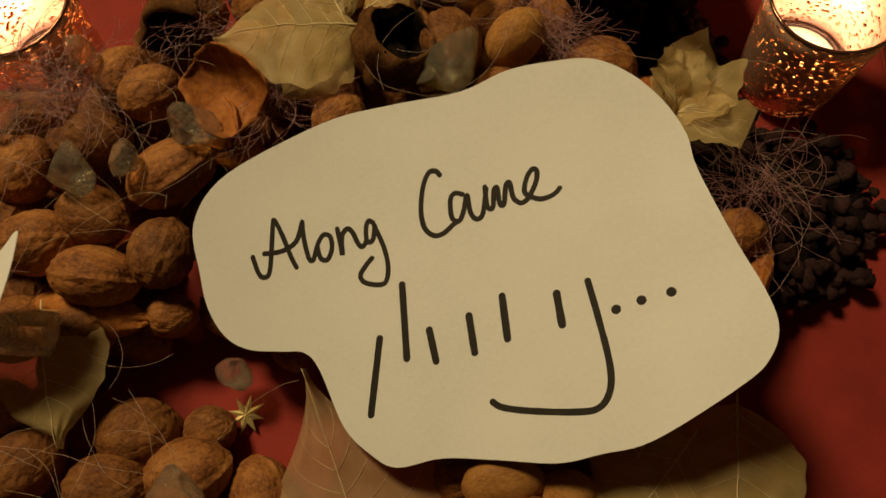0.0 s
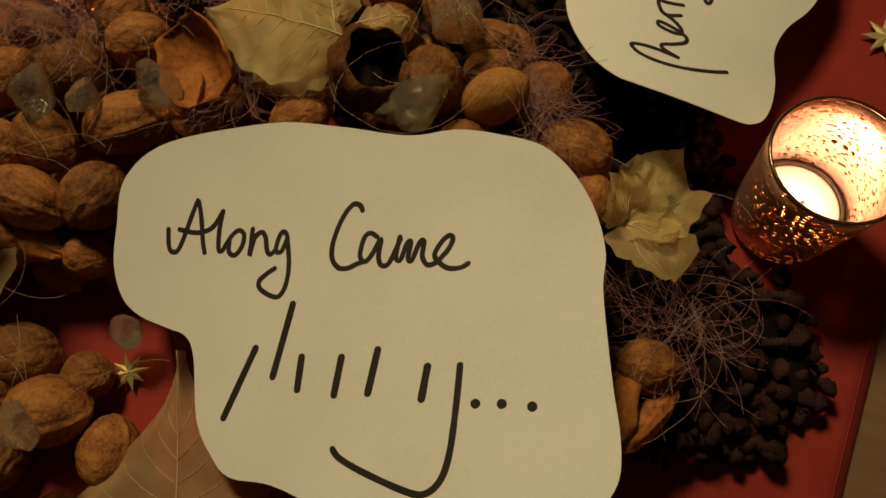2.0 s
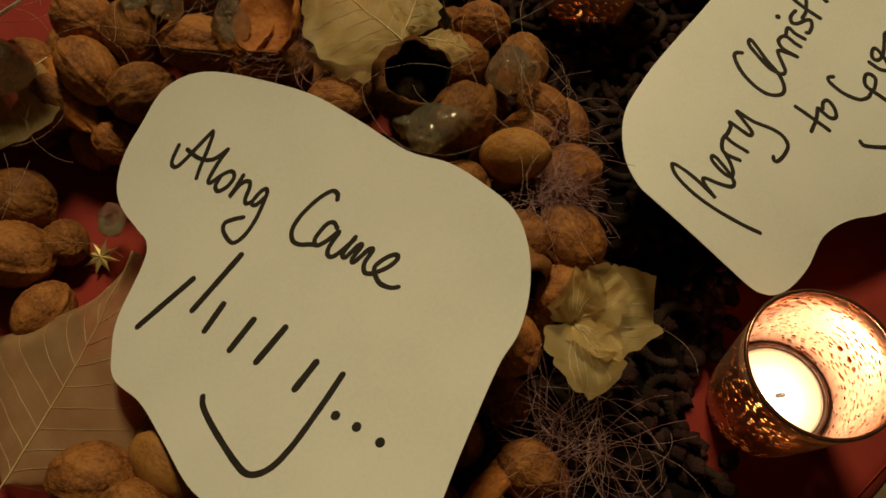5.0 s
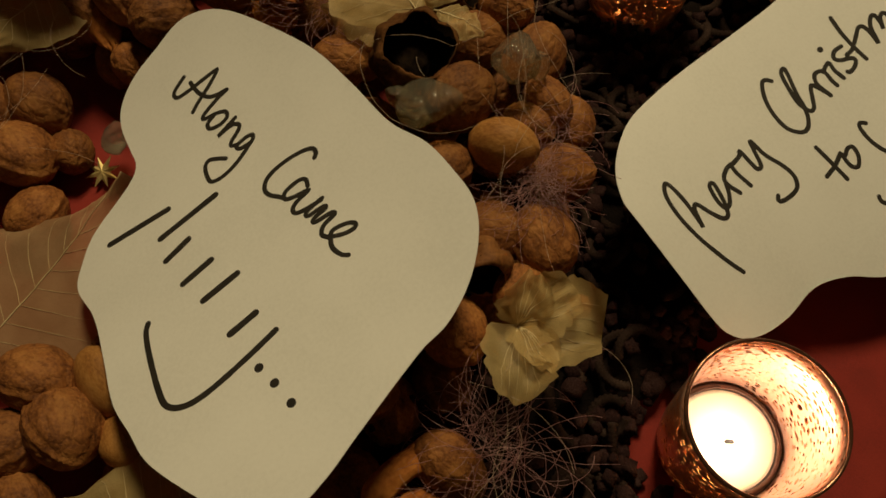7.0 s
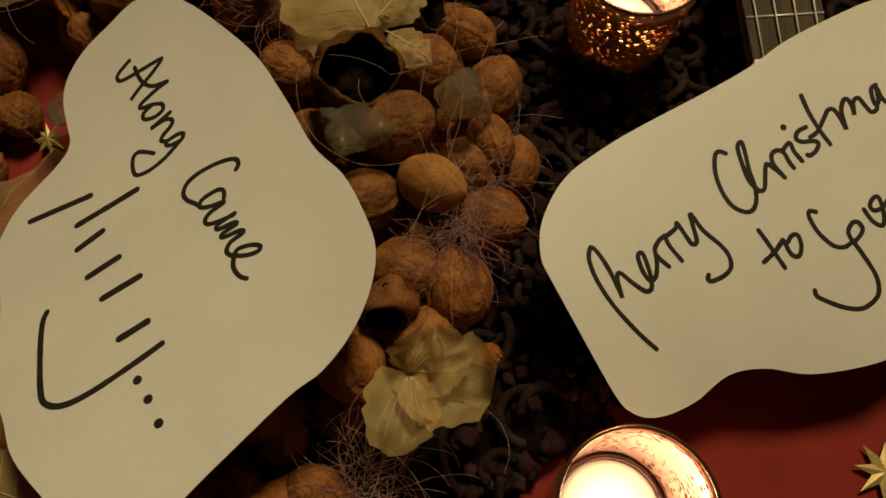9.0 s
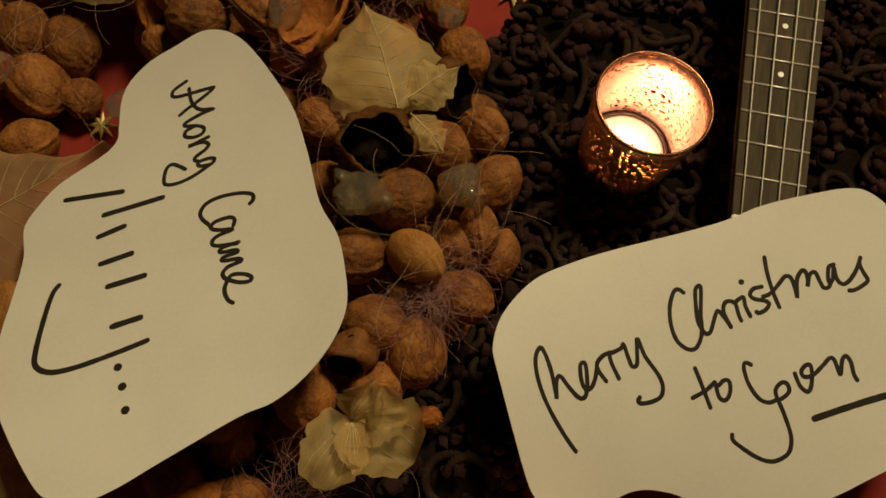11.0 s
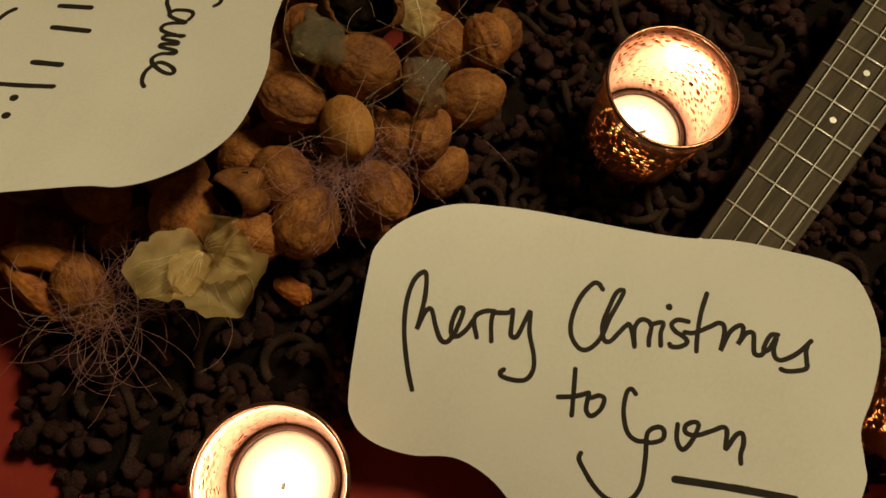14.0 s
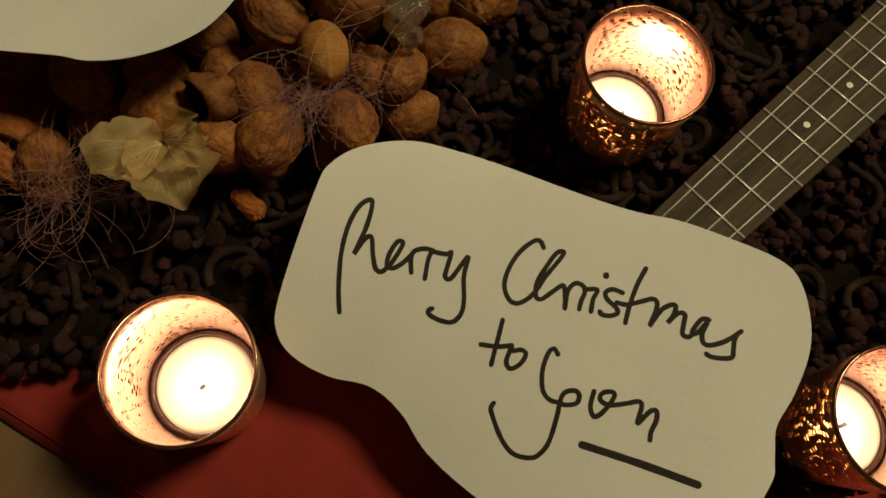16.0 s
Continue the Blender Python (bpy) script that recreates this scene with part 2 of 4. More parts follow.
FROSTED = glass("cloudy_acrylic", (1.0, 0.92, 0.68), 0.04, 1.40, 0.90, 0.28, 0.45, 260)
RIMGLASS = surface("copper_rim", (0.16, 0.07, 0.04), (0.24, 0.11, 0.065), (0.32, 0.16, 0.10), 200, 0.18, 0.1, metal=0.8)
COPPER = mercury_glass()
WAX = glowing_wax()
CUP = surface("dark_cup_and_gap", (0.03, 0.015, 0.01), (0.05, 0.025, 0.016), (0.08, 0.04, 0.025), 200, 0.5, 0.1, metal=0.6)
WICK = surface("burnt_wick", (0.01, 0.01, 0.01), (0.02, 0.018, 0.016), (0.03, 0.027, 0.024), 300)
LEAF = leaf_material("yellow_skeleton_leaf", (0.64, 0.44, 0.16), (0.82, 0.62, 0.28), 0.55)
LEAF_PINK = leaf_material("rosy_skeleton_leaf", (0.54, 0.32, 0.16), (0.70, 0.46, 0.25), 0.42)
VEIN = surface("leaf_vein", (0.58, 0.45, 0.23), (0.70, 0.57, 0.31), (0.78, 0.65, 0.38), 200, 0.6, 0.1)
FRETBOARD = surface("dark_rosewood", (0.034, 0.024, 0.013), (0.062, 0.045, 0.026), (0.094, 0.069, 0.042), 60, 0.62, 0.4, 8, 0.0004, (0.12, 1, 1), shine=0.15)
NECKWOOD = surface("mahogany_neck", (0.11, 0.06, 0.035), (0.17, 0.10, 0.055), (0.22, 0.135, 0.08), 30, 0.45, 0.2, stretch=(0.1, 1, 1))
FRETWIRE = surface("nickel_fret_wire", (0.66, 0.63, 0.56), (0.76, 0.73, 0.66), (0.84, 0.81, 0.74), 200, 0.35, 0.1, metal=0.35)
STRING = surface("white_nylon_string", (0.62, 0.60, 0.55), (0.72, 0.70, 0.64), (0.80, 0.78, 0.72), 200, 0.35, 0.1)
PEARL = surface("white_inlay", (0.70, 0.69, 0.64), (0.78, 0.77, 0.72), (0.84, 0.83, 0.78), 300, 0.3, 0.1)


# ---- mesh tools ----
def mesh_from(name, verts, faces, material, smooth=True):
    me = bpy.data.meshes.new(name)
    me.from_pydata([tuple(v) for v in verts], [], faces)
    me.materials.append(material)
    me.polygons.foreach_set("use_smooth", [smooth] * len(me.polygons))
    me.update()
    return me


def part(name, me, parent=None, label=""):
    ob = new(name, me)
    ob.parent = parent
    return tagged(ob, label) if label else ob


def bm_mesh(name, bm, material, smooth=True):
    me = bpy.data.meshes.new(name)
    bm.to_mesh(me)
    bm.free()
    me.materials.append(material)
    me.polygons.foreach_set("use_smooth", [smooth] * len(me.polygons))
    return me


def lathe(profile, steps=64, closed=False):
    verts, faces, n = [], [], len(profile)
    for k in range(steps):
        a = 2 * math.pi * k / steps
        verts += [(r * math.cos(a), r * math.sin(a), z) for r, z in profile]
    for k in range(steps):
        for j in range(n if closed else n - 1):
            a, b = k * n + j, k * n + (j + 1) % n
            c, d = (k + 1) % steps * n + (j + 1) % n, (k + 1) % steps * n + j
            faces.append((a, d, c, b))
    return verts, faces


def box_mesh(name, size, material, bevel=0.0):
    bm = bmesh.new()
    bmesh.ops.create_cube(bm, size=1.0, matrix=Matrix.Diagonal((*size, 1)))
    if bevel:
        bmesh.ops.bevel(bm, geom=bm.edges[:], offset=bevel, segments=2, affect="EDGES")
    return bm_mesh(name, bm, material, False)


def spline(points, closed, per=8):
    """A smooth line through a few points (Catmull-Rom)."""
    pts = [Vector(p) for p in points]
    n, out = len(pts), []
    for i in range(n if closed else n - 1):
        if closed:
            a, b, c, d = (pts[(i + k) % n] for k in (-1, 0, 1, 2))
        else:
            a, b, c, d = (pts[min(max(i + k, 0), n - 1)] for k in (-1, 0, 1, 2))
        for k in range(per):
            t = k / per
            out.append(0.5 * (2 * b + (c - a) * t + (2 * a - 5 * b + 4 * c - d) * t * t + (3 * b - a - 3 * c + d) * t ** 3))
    if not closed:
        out.append(pts[-1])
    return out


def tube(name, lines, radius, material, sides=5, taper=False):
    """Round strands along the given lines, joined into one mesh."""
    verts, faces = [], []
    for pts in lines:
        n, base, side = len(pts), len(verts), None
        for i, p in enumerate(pts):
            d = (pts[min(i + 1, n - 1)] - pts[max(i - 1, 0)]).normalized()
            ref = side if side and abs(side.dot(d)) < 0.95 else Vector((0.31, 0.52, 0.80))
            up = d.cross(ref).normalized()
            side = up.cross(d)
            r = radius * (1 - 0.75 * i / max(n - 1, 1) if taper else 1)
            for k in range(sides):
                a = 2 * math.pi * k / sides
                verts.append(p + r * (math.cos(a) * up + math.sin(a) * side))
        for i in range(n - 1):
            for k in range(sides):
                a, b = base + i * sides + k, base + i * sides + (k + 1) % sides
                faces.append((a, b, b + sides, a + sides))
        faces.append(tuple(base + k for k in range(sides))[::-1])
        faces.append(tuple(base + (n - 1) * sides + k for k in range(sides)))
    return mesh_from(name, verts, faces, material)


def inside(x, y, poly):
    hit = False
    for (x0, y0), (x1, y1) in zip(poly, poly[1:] + poly[:1]):
        if (y0 > y) != (y1 > y) and x < (x1 - x0) * (y - y0) / (y1 - y0) + x0:
            hit = not hit
    return hit


# ---- the room, the table and the runner ----
def slab(name, size, at, material, label, category, bevel=0.0):
    ob = new(name, box_mesh(name, size, material, bevel))
    ob.location = at
    return tagged(ob, label, category, kind="structure")


slab("floor", (5.2, 5.2, 0.1), (0, 0, -0.80), FLOORBOARD, "brown wooden floor of the dim room", "floor")
slab("ceiling", (5.2, 5.2, 0.1), (0, 0, 1.80), WALL, "plain painted ceiling above the table", "ceiling")
for name, size, at in (("wall_north", (5.2, 0.1, 2.5), (0, 2.65, 0.5)), ("wall_south", (5.2, 0.1, 2.5), (0, -2.65, 0.5)),
                       ("wall_east", (0.1, 5.2, 2.5), (2.65, 0, 0.5)), ("wall_west", (0.1, 5.2, 2.5), (-2.65, 0, 0.5))):
    slab(name, size, at, WALL, "plain painted wall of the dim room", "wall")

table = tagged(new("table"), "light brown wooden table under a red runner", "table")
part("tabletop", box_mesh("tabletop", (1.1, 1.8, 0.03), TABLE, 0.003), table).location = (0.0, 0.1, -0.0185)
leg_mesh = box_mesh("leg", (0.06, 0.06, 0.72), TABLE, 0.003)
for lx in (-0.48, 0.48):
    for ly in (-0.72, 0.92):
        part("leg", leg_mesh, table).location = (lx, ly, -0.3935)


def runner():
    """A cloth strip with a hem and faint creases."""
    nx, ny = 70, 160
    verts, faces = [], []
    for i in range(nx + 1):
        for j in range(ny + 1):
            x, y = -0.36 + 0.589 * i / nx, -0.78 + 1.76 * j / ny
            z = 0.0012 * noise.noise((x * 9, y * 9, 0)) + 0.0005 * noise.noise((x * 40, y * 40, 3)) - 0.001
            edge = min(i, nx - i)
            x += 0.0012 * noise.noise((y * 20, 1, 2)) * (edge == 0)
            verts.append((x + 0.06 * (y - 0.05), y, z + (0.0006 if edge == 1 else 0)))
    for i in range(nx):
        for j in range(ny):
            a = i * (ny + 1) + j
            faces.append((a, a + ny + 1, a + ny + 2, a + 1))
    top = tagged(new("table_runner"), "red cloth table runner lying along the table", "table runner")
    ob = part("cloth", mesh_from("cloth", verts, faces, RED), top)
    hem = [Vector((0.2245 + 0.06 * (y / 100 - 0.05), y / 100, 0.0008)) for y in range(-77, 97)]
    part("hem_stitching", tube("hem_stitching", [hem], 0.0004, RED, 4), top)
    sol = ob.modifiers.new("thickness", "SOLIDIFY")
    sol.thickness, sol.offset = 0.0012, -1
    return top


runner()


def star(x, y, z, r, rays, turn, tilt=0.0):
    verts, n = [(0, 0, 0.0012)], rays * 2
    for k in range(n):
        rr = r * (random.uniform(0.85, 1.1) if k % 2 == 0 else 0.42)
        a = 2 * math.pi * k / n
        verts.append((rr * math.cos(a), rr * math.sin(a), 0.0))
    faces = [(0, 1 + k, 1 + (k + 1) % n) for k in range(n)]
    ob = new("gold_star", mesh_from("gold_star", verts, faces, GOLD, False))
    sol = ob.modifiers.new("thickness", "SOLIDIFY")
    sol.thickness = 0.0004
    ob.matrix_world = pose(x, y, z, tilt, tilt * 0.5, turn)
    return tagged(ob, "small flat gold star lying on the red runner", "star decoration", "gold stars")


for sx, sy, sz, sr, sn, st, tl in ((0.209, 0.264, 0.003, 0.015, 8, 10, 0), (-0.176, 0.216, 0.003, 0.016, 9, 30, 0),
                                   (-0.1045, -0.0440, 0.005, 0.0090, 8, 35, 14)):
    star(sx, sy, sz, sr, sn, st, tl)


# ---- the scarf ----
SCARF_EDGE = [(-0.32, 0.30), (-0.178, 0.238), (-0.146, 0.213), (-0.112, 0.184), (-0.105, 0.150), (-0.05, 0.12), (0.05, 0.06), (0.10, -0.005), (0.150, 0.006),
              (0.183, 0.022), (0.206, 0.052), (0.186, 0.088), (0.150, 0.100), (0.136, 0.135), (0.128, 0.16), (0.112, 0.22),
              (0.10, 0.30), (0.095, 0.40), (0.03, 0.50), (-0.20, 0.56), (-0.36, 0.48)]


def scarf():
    top = tagged(new("scarf"), "dark brown knitted scarf of bobbly wool, bunched on the runner", "scarf", kind="stuff")
    nx, ny, x0, y0, dx = 150, 160, -0.36, -0.02, 0.004
    grid, verts, faces = {}, [], []
    for i in range(nx):
        for j in range(ny):
            x, y = x0 + i * dx, y0 + j * dx
            if inside(x, y, SCARF_EDGE):
                grid[i, j] = len(verts)
                verts.append((x, y, 0.010 + 0.010 * noise.noise((x * 22, y * 22, 5)) + 0.003 * noise.noise((x * 90, y * 90, 1))))
    for i, j in grid:
        quad = [(i, j), (i + 1, j), (i + 1, j + 1), (i, j + 1)]
        if all(q in grid for q in quad):
            faces.append(tuple(grid[q] for q in quad))
    # base far darker than the bobbles: shade of the gaps put into its colour
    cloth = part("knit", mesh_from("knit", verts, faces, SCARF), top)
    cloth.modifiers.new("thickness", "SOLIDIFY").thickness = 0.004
    # wool bobbles
    bm = bmesh.new()
    bmesh.ops.create_icosphere(bm, subdivisions=2, radius=1.0)
    bm.verts.ensure_lookup_table()
    bm.verts.index_update()
    unit, tris = [v.co.copy() for v in bm.verts], [[v.index for v in f.verts] for f in bm.faces]
    bm.free()
    verts, faces, rnd = [], [], random.Random(4)
    count = 0
    while count < 3000:
        x, y = rnd.uniform(-0.33, 0.21), rnd.uniform(-0.01, 0.55)
        if count < 420:
            k = rnd.randrange(len(SCARF_EDGE))
            (xa, ya), (xb, yb), f = SCARF_EDGE[k], SCARF_EDGE[(k + 1) % len(SCARF_EDGE)], rnd.random()
            x, y = xa + (xb - xa) * f + rnd.gauss(0, 0.004), ya + (yb - ya) * f + rnd.gauss(0, 0.004)
        elif not inside(x, y, SCARF_EDGE) or noise.noise((x * 34, y * 34, 9)) < -0.16:
            continue
        count += 1
        z = max(0.004, (0.016 if count > 420 else 0.007) + 0.010 * noise.noise((x * 22, y * 22, 5)) + rnd.uniform(-0.003, 0.006))
        r, base, off = rnd.uniform(0.0019, 0.0046), len(verts), Vector((x * 70, y * 70, count))
        sq = Vector((rnd.uniform(0.8, 1.3), rnd.uniform(0.8, 1.3), rnd.uniform(0.7, 1.0)))
        for v in unit:
            k = r * (1 + 0.50 * noise.noise(v * 1.7 + off) + 0.36 * noise.noise(v * 4 + off))
            verts.append((x + v.x * k * sq.x, y + v.y * k * sq.y, z + v.z * k * sq.z))
        faces += [[base + i for i in f] for f in tris]
    tagged(part("bobbles", mesh_from("bobbles", verts, faces, BOBBLE), top), kind="stuff")
    # ribbed knit cords
    lines = []
    for k in range(230):
        while True:
            x, y = rnd.uniform(-0.3, 0.2), rnd.uniform(0.0, 0.5)
            if inside(x, y, SCARF_EDGE):
                break
        a, pts = rnd.uniform(0, 6.28), []
        bend = rnd.uniform(-0.5, 0.5)
        for i in range(46):
            z = 0.0212 + 0.010 * noise.noise((x * 22, y * 22, 5)) + 0.003 * math.sin(i * 0.13 + k) - 0.003
            pts.append(Vector((x, y, z)))
            a += bend * 0.25
            x, y = x + 0.0009 * math.cos(a), y + 0.0009 * math.sin(a)
        if inside(x, y, SCARF_EDGE):
            lines.append(pts)
    me = tube("cords", lines, 0.0027, CORD, 7)
    for i, v in enumerate(me.vertices):
        ring = (i // 7) % 46
        if ring % 2:
            line = lines[(i // 7) // 46][ring]
            v.co = line + (v.co - line) * 0.72
    tagged(part("cords", me, top), kind="stuff")


scarf()


# ---- the two signs ----
# the sheets lie aslant and curl: an origin, the height there, the rise along x and y, and the curl terms
SHEET_A, SHEET_B = (0.0000, 0.0000, 0.0658, 0.2362, 0.2525, 0.7065, -1.4699, 0.5306, -2.1429, 3.6914, 2.3202, 5.4429), (0.0900, 0.2500, 0.0551, -0.2160, 0.0330, -0.7548, 0.2566, 0.9357, 1.4608, 12.3507, -0.5215, -3.4119)
EDGE_A = [(-117, 29.8), (-101.4, 48.9), (-60.2, 67.8), (-29.5, 73.9), (-0.5, 76.9), (18.5, 83), (36, 84.4), (53.2, 83.2), (67.6, 75.7), (79.7, 63.7), (87.7, 49.8), (91.1, 35.6), (103.1, 5.4), (110.4, -11.6), (113.8, -25.6), (110.6, -36.7), (100.9, -46.1), (70.3, -64.2), (51.9, -68.4), (35.7, -71.2), (13.3, -69.3), (-9.3, -67.9), (-28.6, -70.9), (-40, -65.4), (-51.8, -54.1), (-62.5, -30.9), (-69.4, -23.5), (-79, -22.6), (-94.2, -21.4), (-104.7, -16.2), (-112.2, -5), (-115.4, 9.5)]
EDGE_B = [(51.3, -92), (38.2, -97.7), (-7.1, -104.1), (-20.1, -103.8), (-33.8, -95.8), (-47, -79.1), (-53.6, -59.2), (-58.2, -33.5), (-63.5, 18.2), (-68.3, 42), (-69.7, 65.9), (-69.2, 85.8), (-64.4, 96.4), (-51.4, 106.3), (-37.7, 111.6), (-20.5, 112.9), (-5.6, 111.8), (5.9, 115.9), (15.7, 118.6), (35.5, 113.8), (56, 92.2), (67.3, 60.1), (72.8, 37.4), (73.6, 17.6), (66.8, -10.3), (56.7, -28.9), (53, -45.7), (57.2, -64.1), (56.9, -81)]


def sheet_z(sheet, x, y):
    x, y = x - sheet[0], y - sheet[1]
    terms = (1, x, y, x * x, x * y, y * y, x ** 3, x * x * y, x * y * y, y ** 3)
    return sum(c * t for c, t in zip(sheet[2:], terms))


def sign(name, edge, origin, sheet, label):
    ox, oy = origin
    top = tagged(new(name), label, "sign")
    rim = [(p.x / 1000 + ox, p.y / 1000 + oy) for p in spline([(*e, 0) for e in edge], True, 6)]
    cx, cy = sum(p[0] for p in rim) / len(rim), sum(p[1] for p in rim) / len(rim)
    verts, faces, n, rings = [], [], len(rim), 24
    for k in range(rings):
        f = 1 - k / rings
        for x, y in rim:
            px, py = cx + (x - cx) * f, cy + (y - cy) * f
            verts.append((px, py, sheet_z(sheet, px, py) + 0.0004 * noise.noise((px * 25, py * 25, 2))))
    verts.append((cx, cy, sheet_z(sheet, cx, cy)))
    for k in range(rings - 1):
        for i in range(n):
            faces.append((k * n + i, k * n + (i + 1) % n, (k + 1) * n + (i + 1) % n, (k + 1) * n + i))
    faces += [((rings - 1) * n + i, (rings - 1) * n + (i + 1) % n, len(verts) - 1) for i in range(n)]
    paper = part("paper", mesh_from("paper", verts, faces, PAPER), top)
    sol = paper.modifiers.new("thickness", "SOLIDIFY")
    sol.thickness, sol.offset = 0.0003, -1
    paper.modifiers.new("crisp_edge", "EDGE_SPLIT").split_angle = radians(40)
    return top


def ink(parent, name, strokes, origin, sheet, width=2.1):
    """Marker strokes: flat ribbons with round ends, lying on the sheet."""
    ox, oy = origin
    for s in strokes:
        pts = spline([(*p, 0) for p in s], False, 6 if len(s) > 2 else 14) if len(s) > 1 else [Vector((*s[0], 0))]
        verts, faces, half = [], [], width / 2
        if len(pts) == 1:
            ring = [(pts[0].x + half * 1.35 * math.cos(a * 0.5236), pts[0].y + half * 1.35 * math.sin(a * 0.5236)) for a in range(12)]
            verts, faces = ring, [tuple(range(12))]
        else:
            n = len(pts)
            left, right = [], []
            for i, p in enumerate(pts):
                d = (pts[min(i + 1, n - 1)] - pts[max(i - 1, 0)])
                d = d.normalized() if d.length > 1e-6 else Vector((1, 0, 0))
                w = half * (1 + 0.10 * noise.noise((p.x * 0.2, p.y * 0.2, 7)))
                left.append((p.x - d.y * w, p.y + d.x * w))
                right.append((p.x + d.y * w, p.y - d.x * w))
            verts = left + right
            faces = [(i, n + i, n + i + 1, i + 1) for i in range(n - 1)]
            for p in (pts[0], pts[-1]):
                b = len(verts)
                verts += [(p.x + half * math.cos(a * 0.5236), p.y + half * math.sin(a * 0.5236)) for a in range(12)]
                faces.append(tuple(range(b, b + 12)))
        out = []
        for i, (x, y) in enumerate(verts):
            px, py = x / 1000 + ox, y / 1000 + oy
            out.append((px, py, sheet_z(sheet, px, py) + 0.0004 * noise.noise((px * 25, py * 25, 2)) + 0.00035))
        part(name, mesh_from(name, out, faces, INK, False), parent, "black marker ink")


A_WORD_ALONG = [
    [(-91.8, 15.7), (-89.4, 9.2), (-86.9, 7.5), (-84.3, 10.6), (-82.6, 28.3), (-81.6, 29.8), (-78.5, 24.1), (-74.9, 15.6), (-72.5, 11.2)],
    [(-86.7, 17), (-78.6, 17.9), (-72.4, 21.7), (-69.9, 28.8)],
    [(-69.7, 29.3), (-69, 22.3), (-66.9, 14.6), (-64.9, 14.1), (-63.1, 19.8), (-60.6, 23.7), (-57.5, 23), (-56.7, 18.3), (-58.6, 13.9), (-61.7, 14.4), (-63.1, 19.1)],
    [(-54.3, 26), (-53.1, 20.5), (-52.1, 15.4), (-52.3, 22.7), (-50, 25.8), (-47.6, 24.3), (-45.2, 19.6), (-43.1, 18.3), (-41.4, 21)],
    [(-38.6, 27.7), (-40.6, 28.5), (-41.7, 25.6), (-41.2, 20.3), (-38.7, 20.9), (-37.9, 26.5)],
    [(-38.1, 26.6), (-33.8, 17.1), (-32.1, 9), (-33.2, 3.4), (-36.9, 2.4), (-42.5, 3.8), (-44.2, 6.7), (-41.7, 10.7), (-39.2, 13.4)],
]
A_WORD_CAME = [
    [(-9.7, 44.8), (-11.6, 46.5), (-14.6, 45.8), (-17, 39.9), (-17.8, 30.8), (-16.2, 23.9), (-12.3, 20.7), (-8.3, 21.3), (-4.7, 24.1), (-2.2, 25.7)],
    [(-0.2, 36.3), (-3.4, 37), (-5.3, 34.4), (-4.7, 27.5), (-1.8, 25.7), (0.2, 29.4), (1.7, 35.9), (3, 29.2), (5.3, 26), (8.2, 27.6), (9.7, 37.6)],
    [(9.2, 38.4), (10.1, 30.7), (12.4, 29.9), (12.9, 36.7), (14.3, 37.4), (15.2, 31.4), (17, 30.8), (17.8, 37.9), (19.4, 39), (20.8, 33.1), (23.9, 30.5), (26.9, 32)],
    [(26.9, 32), (29.9, 37.8), (30.5, 42.4), (28.7, 43.5), (26.4, 40.4), (25.4, 34.9), (28.5, 32.3), (32.5, 31.2), (37.1, 32.5), (39.4, 34.7)],
]
A_BARS = [
    [(-39.8, -49.8), (-35.9, -19.4)],
    [(-26.1, 1.7), (-24.2, -28.1)],
    [(-14.6, -17.3), (-11.8, -29.9)],
    [(2, -12.8), (4.2, -27.5)],
    [(15.6, -6), (17.5, -23)],
    [(37.1, -6.8), (38.9, -19.2)],
]
A_FLOURISH = [
    [(49.1, -3.1), (52.4, -17.1), (55.8, -34.6), (55.7, -45.1), (51.4, -51.6), (43.1, -52.7), (26.2, -51.4), (15.3, -49.5), (11.2, -47.1)],
]
A_DOTS = [
    [(59.2, -15.1)],
    [(68.5, -12.5)],
    [(79.2, -10.4)],
]
B_WORD_MERRY = [
    [(31.8, -71.9), (23.4, -76.7), (10.7, -82.2), (-1, -85), (-10.6, -84.8), (-15.5, -81.9), (-13.3, -79.9), (-4.9, -78.1), (5.5, -77.5), (7.6, -77.5), (0.1, -76.3), (-1.8, -74), (4.2, -70.2), (8.8, -66.4), (8.5, -63.3), (3.5, -61.4)],
    [(3.5, -61.4), (-3.5, -60.7), (-6.5, -61.2), (-5.4, -63.4), (0.9, -64), (5.4, -62.6), (5, -59.7), (1.2, -57.1), (-3.1, -55.5)],
    [(3.1, -52), (-2.5, -55), (-6, -54.6), (-8.9, -50.5), (-9.3, -46.6), (-10.8, -41.8), (-12.3, -40.4), (-5.4, -39), (-1.9, -38), (-2.4, -35.5), (-9.3, -34.1), (-14, -32.9), (-5.6, -30.8), (2.9, -26.3), (8.8, -24.7), (13.5, -26.3), (15.3, -30.9), (15.4, -36.4), (14, -37.9), (12.5, -36.8)],
    [(2.8, -45.5), (-4.9, -47.9), (-9.5, -48.1)],
]
